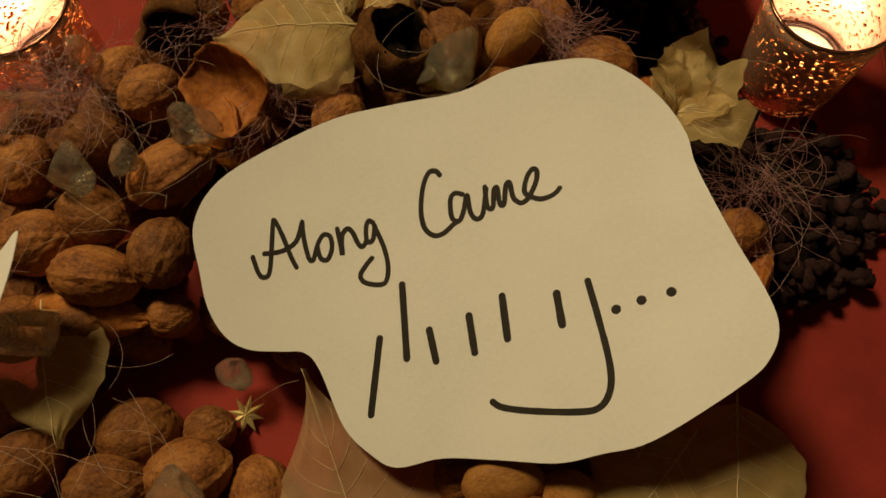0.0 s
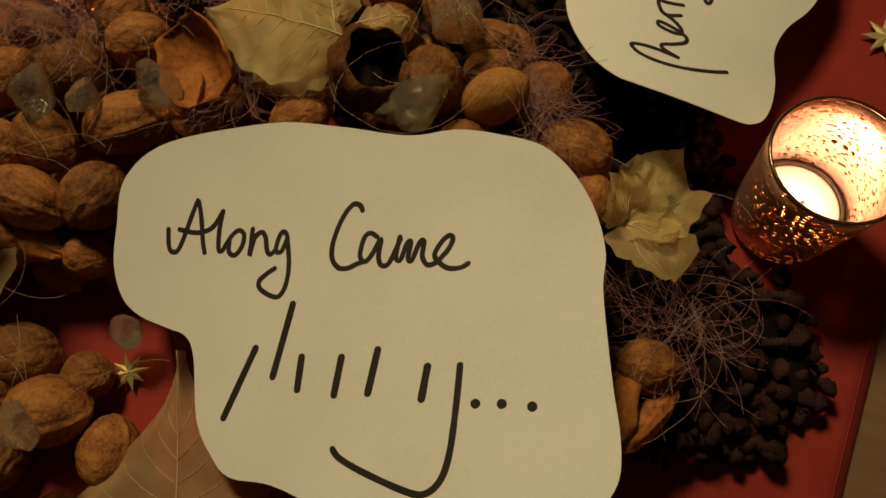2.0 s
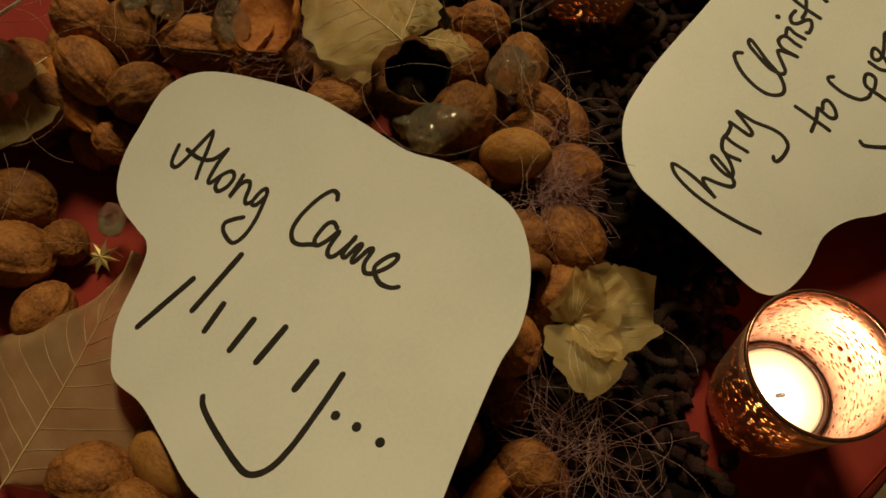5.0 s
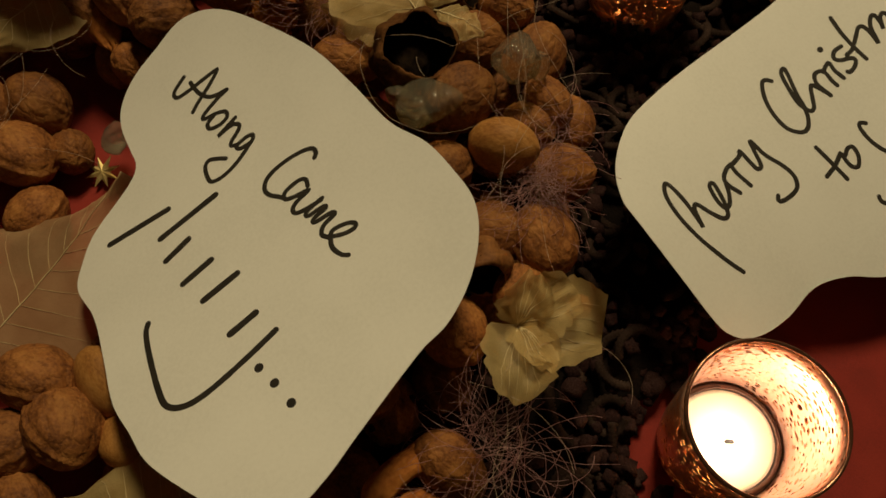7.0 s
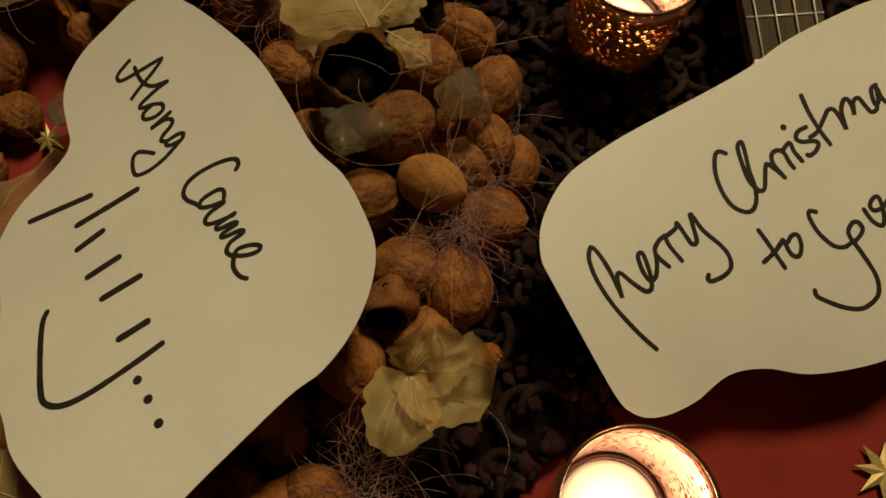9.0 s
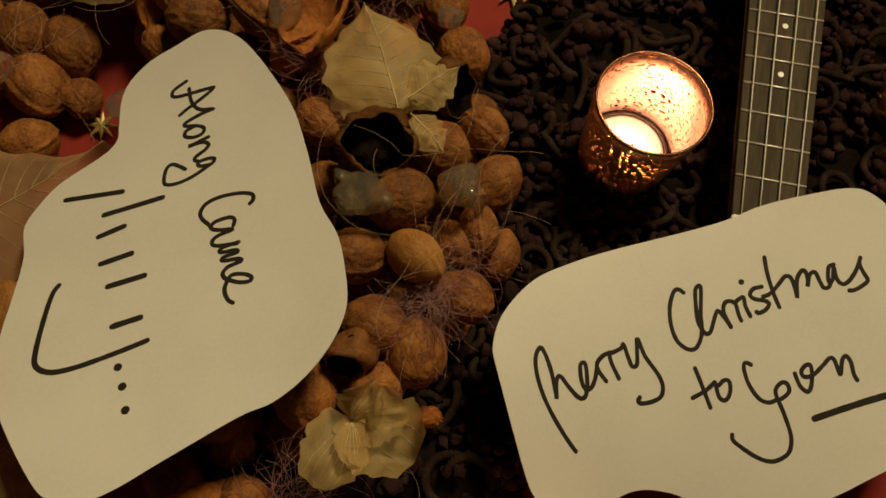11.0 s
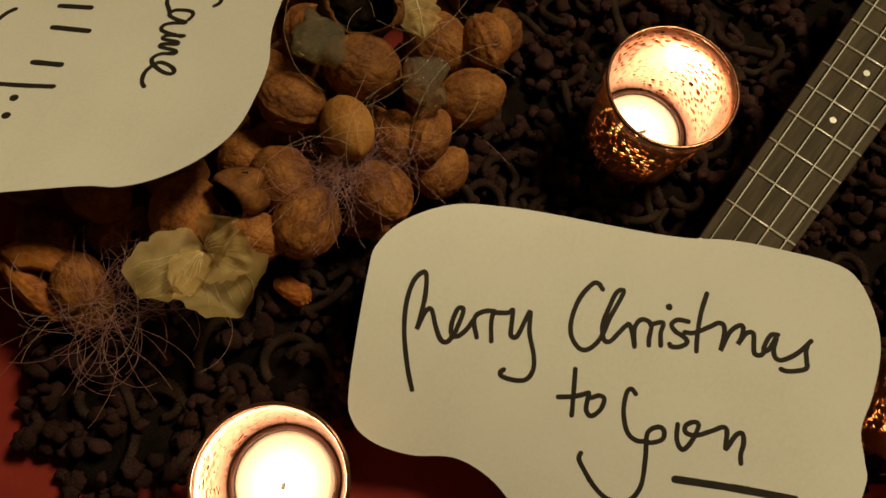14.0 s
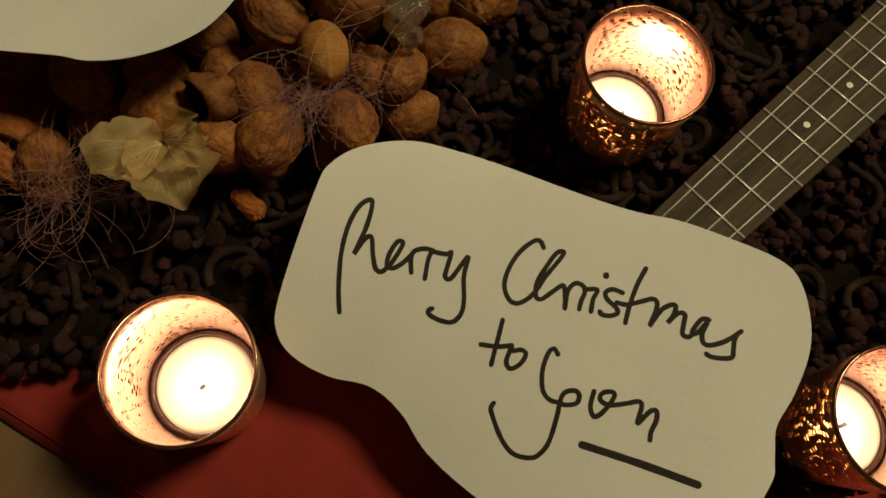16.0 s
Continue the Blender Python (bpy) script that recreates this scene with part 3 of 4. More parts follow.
B_WORD_GREETING = [
    [(-32.5, -5.4), (-34.4, -7.8), (-33.3, -10.4), (-26.4, -13.8), (-17.7, -14.9), (-10.2, -13.4), (-5.7, -8.9), (-5.8, -4.9), (-9.9, -1.6), (-15, -0), (-21.4, 0.8), (-30.7, 3.1), (-34.6, 3.4), (-32.8, 0.7), (-24.7, -0.8), (-17.6, -1.3), (-12, 0.9), (-12, 3.6), (-16.3, 6.1), (-20.1, 8.2), (-21.2, 9.8), (-16.4, 12.7), (-12.8, 14.2)],
    [(-13, 14.1), (-20.2, 12.2), (-24.4, 13.6), (-25, 16.5), (-23.4, 18.8), (-18.2, 19.2), (-15.1, 19.9)],
    [(-23.7, 18.3), (-26, 23.2), (-21.5, 23.4), (-16.4, 24.8)],
    [(-29.4, 33.4), (-29, 29.1), (-26.5, 26.9), (-24.1, 28.8), (-22.5, 33.5), (-20.6, 35.1), (-18.2, 32.8), (-17.2, 29.4), (-18, 28.2)],
]
B_WORD_GREETING_END = [
    [(-43, 37.8), (-35.1, 37.5), (-26, 38.3), (-18.3, 39.8)],
    [(-24.6, 33), (-25.6, 37.2), (-30.1, 42.9), (-32.3, 45.7), (-31.6, 48.1), (-27.3, 49.2), (-21.4, 49.4), (-29.4, 50.9), (-33.5, 54), (-32.9, 55.9), (-28.8, 56.2), (-25.8, 55.5), (-31.1, 57.7), (-31.8, 60.4), (-28, 61.6), (-24, 62.9), (-23.8, 65.5), (-26.1, 66.9)],
    [(-33.9, 70.2), (-33.1, 67.5), (-28.8, 66.2), (-25.8, 66.3), (-27.2, 68.2), (-32.7, 69.9), (-27.5, 70), (-24.3, 71.9), (-24.5, 75), (-28.8, 79.8), (-35, 83.7)],
    [(-33, 82.8), (-30.3, 82.8), (-26.9, 83.9), (-23.7, 84.7), (-21.7, 81.7), (-20.3, 77.4), (-20.5, 74.9)],
]
B_WORD_TO = [
    [(3.4, -7.4), (10, -5.9), (22.2, -3.3)],
    [(16.6, -11.1), (14.3, -4.3), (11.2, 0.9)],
    [(11.8, 1.2), (18.1, 1.8), (20.1, 4.7), (16.6, 7.6), (11.9, 8), (11.1, 5.4), (12.9, 2.7)],
]
B_WORD_YOU = [
    [(6, 20.1), (4.6, 17.6), (7.1, 16.3), (14.5, 17.2), (21.8, 20.8), (24.4, 25.3), (23.7, 29.6), (23.5, 32.1), (20.9, 35.9), (17.3, 35.5), (16.6, 32.7), (20.3, 29.3), (29.7, 31.2), (40.5, 32.7), (47.2, 30.9), (50, 27), (50.7, 20.9), (47.2, 14), (40.5, 6.6), (38, 4.8), (35.9, 5)],
    [(13.3, 40.3), (19.4, 41.6), (22.6, 44.5), (20.8, 46.6), (15.6, 48.3), (10.9, 48.6), (10.5, 46.3), (12.8, 43.6), (15.5, 44.4), (15.5, 48.7), (11.8, 54.6), (9.1, 58.4), (10.2, 60.4), (15.5, 61.3), (17.1, 62), (11, 64.2), (9.4, 66.5), (12.9, 68.1), (17.9, 68.1), (21.3, 69.1)],
]
B_UNDERLINE = [
    [(35.1, 45.3), (31.7, 69.4), (29.2, 93.2)],
]
B_DOTS = [
    [(-33.2, 24)],
]

HOME, GREET = (0.0, 0.0), (0.09, 0.25)
sign_a = sign("paper_sign", EDGE_A, HOME, SHEET_A, "white cut-paper sign with black marker handwriting, lying on walnuts")
for word in (A_WORD_ALONG, A_WORD_CAME):
    ink(sign_a, "pen_stroke", word, HOME, SHEET_A)
ink(sign_a, "ink_bar", A_BARS, HOME, SHEET_A, 3.0)
ink(sign_a, "flourish", A_FLOURISH, HOME, SHEET_A, 2.6)
ink(sign_a, "ink_dot", A_DOTS, HOME, SHEET_A, 2.8)
sign_b = sign("paper_sign", EDGE_B, GREET, SHEET_B, "white cut-paper sign with a handwritten Christmas greeting, lying on a ukulele")
for word in (B_WORD_MERRY, B_WORD_GREETING, B_WORD_GREETING_END, B_WORD_TO, B_WORD_YOU):
    ink(sign_b, "pen_stroke", word, GREET, SHEET_B)
ink(sign_b, "underline", B_UNDERLINE, GREET, SHEET_B, 3.2)
ink(sign_b, "ink_dot", B_DOTS, GREET, SHEET_B, 2.2)


EDGE_C = [(0, 10), (-4, 13), (-14, 9), (-60, -4), (-108, -20), (-112, -70), (-60, -55), (-14, -28), (-2, -10)]
sign("paper_sign", EDGE_C, (-0.172, 0.0), (0.0, 0.0, 0.2548, 0.9, 0.0, 0.0, 0.0, 0.0), "white cut-paper sign leaning on the walnuts")


# ---- the ukulele ----
def ukulele():
    """Only its neck comes out from under the sign. Along -y of its own axes runs the neck from the nut."""
    scale, end = 0.369, 0.21

    def half(x):
        return 0.0176 + 0.0212 * max(x, 0) / 0.9

    top = tagged(new("ukulele"), "ukulele with a dark fretboard, silver frets and white strings", "ukulele")
    bm = bmesh.new()
    rows = [[bm.verts.new((x, side * half(x), z)) for side, z in ((-1, -0.005), (-1, -0.0004), (-0.98, 0), (0.98, 0), (1, -0.0004), (1, -0.005))] for x in (-0.002, end)]
    for k in range(6):
        bm.faces.new((rows[0][k], rows[1][k], rows[1][(k + 1) % 6], rows[0][(k + 1) % 6]))
    bm.faces.new(rows[0])
    bm.faces.new(rows[1][::-1])
    bmesh.ops.recalc_face_normals(bm, faces=bm.faces[:])
    part("fretboard", bm_mesh("fretboard", bm, FRETBOARD, False), top)
    verts, faces = [], []
    for i in range(2):
        for k in range(13):
            a = math.pi * k / 12
            x = -0.002 if i == 0 else end
            verts.append((x, -math.cos(a) * half(x), -0.0052 - 0.017 * math.sin(a)))
    faces = [(k, k + 1, 14 + k, 13 + k) for k in range(12)] + [tuple(range(13))[::-1], tuple(range(13, 26)), (0, 13, 25, 12)]
    part("neck", mesh_from("neck", verts, faces, NECKWOOD), top, "brown wooden neck")
    part("nut", box_mesh("nut", (0.004, 2 * half(0), 0.0065), PEARL, 0.0006), top, "white nut").location = (-0.0041, 0, -0.0015)
    for k in range(1, 13):
        x = scale * (1 - 2 ** (-k / 12))
        bm = bmesh.new()
        bmesh.ops.create_cone(bm, cap_ends=True, segments=8, radius1=0.00065, radius2=0.00065, depth=2 * half(x) - 0.0006, matrix=Matrix.Rotation(radians(90), 4, "X"))
        part("fret", bm_mesh("fret", bm, FRETWIRE), top).location = (x, 0, 0.0002)
    for k in (5, 7, 10):
        bm = bmesh.new()
        bmesh.ops.create_circle(bm, cap_ends=True, segments=20, radius=0.0016)
        mid = scale * (2 - 2 ** (-k / 12) - 2 ** (-(k - 1) / 12)) / 2
        part("inlay_dot", bm_mesh("inlay_dot", bm, PEARL, False), top).location = (mid, 0, 0.0003)
    for k in range(4):
        y = (k - 1.5) * 0.0088
        line = [Vector((x, y * half(x) / half(0), 0.0014 + 0.010 * max(x, 0))) for x in (-0.006, 0.02, end * 0.5, end)]
        part("string", tube("string", [line], 0.00038, STRING, 6), top)
    return top


# nut end near the sign, the neck runs away from it
UKE = ukulele()
UKE.matrix_world = Matrix.LocRotScale(Vector((0.0253, 0.2982, 0.0625)), Euler((radians(-5.0), radians(-3.4), radians(158.3))), None)


# ---- candle holders ----
def candle_holder():
    top = tagged(new("candle_holder"), "copper mirrored glass candle holder with a lit candle", "candle holder", "candle holders")
    out = [(0.0, 0.0), (0.0225, 0.0), (0.0248, 0.002), (0.0262, 0.012), (0.0282, 0.035), (0.0300, 0.058), (0.0307, 0.0685)]
    back = [(0.0295, 0.0685), (0.0288, 0.058), (0.0270, 0.035), (0.0251, 0.012), (0.0238, 0.006), (0.0, 0.0055)]
    part("glass", mesh_from("glass", *lathe(out + back, 72), COPPER), top, "copper mirrored glass worn in flecks")
    rim = [(0.0301 + 0.0009 * math.cos(a), 0.0688 + 0.0009 * math.sin(a)) for a in [k * math.pi / 4 for k in range(8)]]
    part("rim", mesh_from("rim", *lathe(rim, 72, True), RIMGLASS), top, "bare glossy rim")
    # cup ring widened to the glass; its dark colour holds the gap's shade
    cup = [(0.0221, 0.0198), (0.0228, 0.0206), (0.0236, 0.0200), (0.0252, 0.0182), (0.0252, 0.0150), (0.0221, 0.0150)]
    part("cup", mesh_from("cup", *lathe(cup, 64, True), CUP), top, "dark candle cup ring with the gap's shade in its colour")
    prof = [(0.0, 0.0), (0.012, -0.0004), (0.0200, 0.0002), (0.0216, -0.0006), (0.0219, -0.003), (0.0219, -0.0135), (0.0, -0.0135)]
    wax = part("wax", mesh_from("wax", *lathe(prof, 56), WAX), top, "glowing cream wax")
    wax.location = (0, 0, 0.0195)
    wick = part("wick", tube("wick", [[Vector((0, 0, 0)), Vector((0.0002, 0.0001, 0.0020)), Vector((0.0014, 0.0006, 0.0052))]], 0.0009, WICK, 6), top)
    wick.location = (0.001, 0.0, 0.0188)
    return top


HOLDERS = [(0.1737, 0.1364, 0.001), (-0.0391, 0.2504, 0.0085), (0.0585, 0.407, 0.004), (-0.2205, 0.1425, 0.004), (-0.051, 0.447, 0.006)]
first = candle_holder()
for k, (hx, hy, hz) in enumerate(HOLDERS):
    m = pose(hx, hy, hz, 0, 0, 67 * k)
    if k:
        copy_thing(first, m)
    else:
        first.matrix_world = m
    lamp("candle_flame_light", "POINT", pose(hx, hy, hz + 0.032), 0.074, (1.0, 0.70, 0.46), 0.004)


# ---- walnuts ----
def walnut_mesh(seed, pale=False, detail=4):
    """A nut with a raised seam round it, a pointed end and a wrinkled shell."""
    bm = bmesh.new()
    bmesh.ops.create_icosphere(bm, subdivisions=detail + 1, radius=1.0)
    off = Vector((seed * 7.3, seed * 3.1, seed * 1.7))
    for v in bm.verts:
        c = v.co.copy()
        lobe = c.copy()
        lobe.x *= 1.03
        seam = math.exp(-((c.y / 0.09) ** 2))
        groove = math.exp(-(((abs(c.y) - 0.17) / 0.08) ** 2))
        wr = 1 - abs(noise.noise(Vector((c.x * 2.8, c.y * 3.6, c.z * 3.6)) + off)) * 2
        wr2 = 1 - abs(noise.noise(Vector((c.x * 7, c.y * 8, c.z * 8)) + off)) * 2
        k = 1 + (0.016 if pale else 0.030) * seam - (0.008 if pale else 0.016) * groove + 0.035 * noise.noise(c * 1.3 + off)
        if pale:
            k += 0.012 * noise.noise(c * 5 + off)
        else:
            k += 0.034 * (wr - 0.5) + 0.020 * (wr2 - 0.5) + 0.012 * noise.noise(c * 16 + off)
        tip = max(0.0, c.x) ** 14 * 0.06
        v.co = Vector((lobe.x * (k + tip), c.y * k * 0.93, c.z * k * 0.96))
    halves = []
    for sign_y in (1, -1):
        half = bm.copy()
        bmesh.ops.delete(half, geom=[f for f in half.faces if f.calc_center_median().y * sign_y < 0], context="FACES")
        halves.append(bm_mesh("shell_half", half, SHELL_PALE if pale else SHELL))
    bm.free()
    return halves


NUT_MESHES = [walnut_mesh(s) for s in (1, 2, 3, 4, 5)]
PALE_MESHES = [walnut_mesh(8, True), walnut_mesh(9, True)]
NUTS = []
A_RIM = [(x / 1000, y / 1000) for x, y in EDGE_A]


def under_sheet(x, y, z, r):
    """A nut below the sheet is pressed down until the sheet clears it."""
    for dx, dy in ((0, 0), (r, 0), (-r, 0), (0, r), (0, -r), (0.7 * r, 0.7 * r), (-0.7 * r, 0.7 * r), (0.7 * r, -0.7 * r), (-0.7 * r, -0.7 * r)):
        if inside(x + dx, y + dy, A_RIM):
            gap = math.sqrt(max(1 - (dx * dx + dy * dy) / (r * r), 0.04)) * r * 1.05
            z = min(z, sheet_z(SHEET_A, x + dx, y + dy) - gap - 0.0015)
    return max(z, r * 0.9)


def walnut(x, y, z, rx, ry, turn, rnd, pale=False):
    z = under_sheet(x, y, z, max(rx, ry))
    for hx, hy, hz, hr in NUTS[:4]:
        flat = math.hypot(x - hx, y - hy)
        if flat < 0.9 * (hr + ry) and z > hz - 0.02:
            z = min(z, hz - math.sqrt(max((0.9 * (hr + ry)) ** 2 - flat ** 2, 0)))
    z = max(z, ry * 0.9)
    ob = new("walnut")
    for half in rnd.choice(PALE_MESHES if pale else NUT_MESHES):
        part("shell_half", half, ob)
    ob.matrix_world = Matrix.LocRotScale(Vector((x, y, z)), Euler((rnd.uniform(-1.4, 1.4), rnd.uniform(-0.35, 0.35), turn)), Vector((rx, ry, (rx + ry) / 2)))
    label = "smooth pale brown nut in the heap" if pale else "brown wrinkled walnut in its shell, in the heap"
    tagged(ob, label, "walnut", "walnuts in the heap")
    NUTS.append((x, y, z, (rx + ry) / 2))


# ---- husks: empty half shells, dark inside ----
def husk(x, y, z, r, m, label, stretch=(1, 1, 1), outside=HUSK_RIM):
    top = tagged(new("nut_husk"), label, "nut husk", "empty husks")
    prof_out = [(math.sin(a), -math.cos(a)) for a in [math.pi * 0.68 * k / 14 for k in range(15)]]
    prof_in = [(p[0] * 0.95, p[1] * 0.95 + 0.005) for p in prof_out[::-1]]
    verts, faces = lathe(prof_out + prof_in, 40)
    shaped = []
    for v in verts:
        c = Vector(v)
        k = 1 + 0.36 * noise.noise(c * 1.5 + Vector((x * 50, y * 50, 0))) + 0.09 * noise.noise(c * 5 + Vector((x * 50, 0, 0)))
        shaped.append(Vector((c.x * stretch[0], c.y * stretch[1], c.z * stretch[2])) * k * r)
    me = mesh_from("shell", shaped, faces, outside)
    # near-black inner faces put the hollow's darkness into the colour
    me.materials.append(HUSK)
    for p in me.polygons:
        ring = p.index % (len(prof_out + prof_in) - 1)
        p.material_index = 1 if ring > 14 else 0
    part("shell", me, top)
    # pith enlarged to a near-black lump that fills the hollow and keeps it dark
    lump = bmesh.new()
    bmesh.ops.create_icosphere(lump, subdivisions=4, radius=r * 0.74)
    for v in lump.verts:
        v.co *= 1 + 0.16 * noise.noise(v.co * 240) + 0.08 * noise.noise(v.co * 700)
        v.co.z = v.co.z * 0.40 - r * 0.46
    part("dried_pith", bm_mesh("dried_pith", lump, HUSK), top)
    top.matrix_world = Matrix.Translation((x, y, z)) @ m
    NUTS.append((x, y, z, r))
    return top


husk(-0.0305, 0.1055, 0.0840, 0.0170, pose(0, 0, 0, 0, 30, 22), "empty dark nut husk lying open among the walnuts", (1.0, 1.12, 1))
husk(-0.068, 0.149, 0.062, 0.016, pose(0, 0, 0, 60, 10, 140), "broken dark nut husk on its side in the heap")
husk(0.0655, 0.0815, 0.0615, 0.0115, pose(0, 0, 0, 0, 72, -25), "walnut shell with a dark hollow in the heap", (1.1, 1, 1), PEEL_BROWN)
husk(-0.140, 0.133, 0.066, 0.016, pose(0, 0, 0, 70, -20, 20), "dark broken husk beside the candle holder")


# x, y, z, half length, half width, turn in degrees
HEAP_WEST = [
    (-0.1476, 0.0981, 0.0612, 0.0149, 0.014, 40), (-0.1737, 0.0783, 0.054, 0.0149, 0.0144, 10), (-0.2097, 0.063, 0.0522, 0.0166, 0.0153, 60), (-0.1341, 0.0585, 0.0567, 0.0216, 0.0155, 22),
    (-0.1690, 0.0385, 0.0540, 0.0165, 0.0130, -15), (-0.1944, 0.027, 0.0504, 0.018, 0.0162, 5), (-0.1368, 0.0216, 0.0495, 0.0162, 0.0158, 80), (-0.1648, 0.0105, 0.0510, 0.0188, 0.0148, -5),
    (-0.1665, 0.1125, 0.0558, 0.0135, 0.0126, 70), (-0.1737, -0.0117, 0.0378, 0.0153, 0.0149, 30), (-0.1359, -0.0027, 0.0315, 0.0115, 0.011, 0), (-0.1323, 0.1296, 0.0594, 0.0178, 0.0135, 10),
    (-0.2124, 0.0972, 0.0432, 0.0158, 0.0149, 0), (-0.2358, 0.0828, 0.0405, 0.0166, 0.0158, 30), (-0.225, 0.1125, 0.027, 0.0162, 0.0153, 80), (-0.1998, 0.0792, 0.036, 0.0162, 0.0153, 0),
    (-0.2205, 0.0405, 0.0405, 0.0166, 0.0153, 60), (-0.2052, -0.009, 0.0342, 0.0162, 0.0153, 50),
]
HEAP_SOUTH = [
    (-0.1476, -0.0549, 0.0216, 0.0177, 0.0164, 20), (-0.1935, -0.068, 0.027, 0.0175, 0.0158, 60), (-0.1560, -0.0786, 0.026, 0.0178, 0.0164, 0), (-0.1235, -0.0725, 0.022, 0.0195, 0.0168, 15),
    (-0.1190, -0.0520, 0.012, 0.0122, 0.0118, 0), (0, -0.0999, 0.0405, 0.0176, 0.0151, 30), (0.0252, -0.0972, 0.0405, 0.0185, 0.0158, 0), (0.018, -0.1224, 0.036, 0.0165, 0.0165, 70),
    (0.045, -0.1278, 0.0342, 0.0162, 0.0144, 0), (-0.2115, -0.045, 0.027, 0.0162, 0.0153, 0),
    (-0.171, -0.1035, 0.0315, 0.0171, 0.0153, 40),
]
HEAP_EAST = [
    (0.0175, 0.0895, 0.0640, 0.0152, 0.0140, 100), (-0.0047, 0.1145, 0.0725, 0.0168, 0.0148, 100), (-0.0350, 0.1415, 0.0600, 0.0165, 0.0125, 80), (-0.0413, 0.1635, 0.0640, 0.0134, 0.0126, 30),
    (-0.0138, 0.1640, 0.0570, 0.0158, 0.0130, 125), (0.0410, 0.1385, 0.0500, 0.0152, 0.0140, 60), (0.0498, 0.0945, 0.0700, 0.0164, 0.0132, 55), (0.0663, 0.1123, 0.0550, 0.0160, 0.0138, 170),
    (0.0116, 0.1515, 0.0600, 0.0142, 0.0108, 175), (0.0160, 0.1375, 0.0580, 0.0126, 0.0118, 20), (0.0209, 0.1620, 0.0450, 0.0132, 0.0102, 150), (-0.027, 0.0800, 0.048, 0.0143, 0.014, 0),
    (-0.0567, 0.081, 0.063, 0.0131, 0.0117, 50), (0.1205, 0.0275, 0.0480, 0.0128, 0.0120, 20),
]
HEAP_EAST_MORE = [
    (0.0765, 0.0585, 0.0495, 0.0165, 0.0158, 0), (0.0785, 0.0922, 0.0540, 0.0128, 0.0104, 95), (-0.0600, 0.0960, 0.0560, 0.0135, 0.0131, 90),
    (0.1269, 0.0306, 0.0378, 0.0122, 0.0114, 0), (-0.072, 0.1152, 0.0558, 0.0162, 0.0144, 40), (-0.1035, 0.126, 0.054, 0.0153, 0.0144, 0), (-0.054, 0.135, 0.054, 0.0162, 0.0144, 70),
    (-0.0855, 0.1485, 0.0495, 0.0153, 0.0144, 10),
]
PALE = [
    (0.0243, 0.1175, 0.0705, 0.0152, 0.0124, 40), (0.0153, -0.0774, 0.0378, 0.0166, 0.0113, 5), (0.0414, -0.081, 0.036, 0.0117, 0.009, 0),
]
rnd = random.Random(11)
for heap in (HEAP_WEST, HEAP_SOUTH, HEAP_EAST, HEAP_EAST_MORE):
    for x, y, z, rx, ry, turn in heap:
        walnut(x, y, z, rx, ry, radians(turn), rnd)
for x, y, z, rx, ry, turn in PALE:
    walnut(x, y, z, rx, ry, radians(turn), rnd, True)
# the lower layers of the heap, which hold the rest up
HEAP_EDGE = [(-0.235, 0.10), (-0.19, 0.15), (-0.12, 0.168), (-0.06, 0.168), (0.02, 0.155), (0.06, 0.12), (0.10, 0.07), (0.115, 0.0), (0.09, -0.075), (0.03, -0.135),
             (-0.08, -0.13), (-0.18, -0.12), (-0.235, -0.05)]
LEAF_BED = [(-0.085, -0.022), (-0.045, -0.012), (-0.005, -0.07), (0.0, -0.135), (-0.075, -0.14), (-0.088, -0.08)]
for level in (0.0145, 0.038):
    tries = 0
    while tries < 700:
        tries += 1
        x, y, r = rnd.uniform(-0.226, 0.12), rnd.uniform(-0.14, 0.17), rnd.uniform(0.0135, 0.0155)
        if not inside(x, y, HEAP_EDGE) or math.hypot(x + 0.096, y + 0.040) < 0.023 or level > 0.02 and math.hypot(x + 0.122, y + 0.028) < 0.03 or math.hypot(x + 0.109, y + 0.024) < 0.026 or inside(x, y, LEAF_BED) or math.hypot(x - 0.10, y + 0.055) < 0.03:
            continue
        if any(math.hypot(x - h[0], y - h[1]) < 0.045 for h in HOLDERS):
            continue
        if level > 0.02 and (x < -0.075 and y < 0 or y < -0.06):
            continue
        if all((x - a) ** 2 + (y - b) ** 2 + (level - c) ** 2 > (0.88 * (r + d)) ** 2 for a, b, c, d in NUTS):
            walnut(x, y, level, r * 1.06, r, rnd.uniform(0, 6.28), rnd)

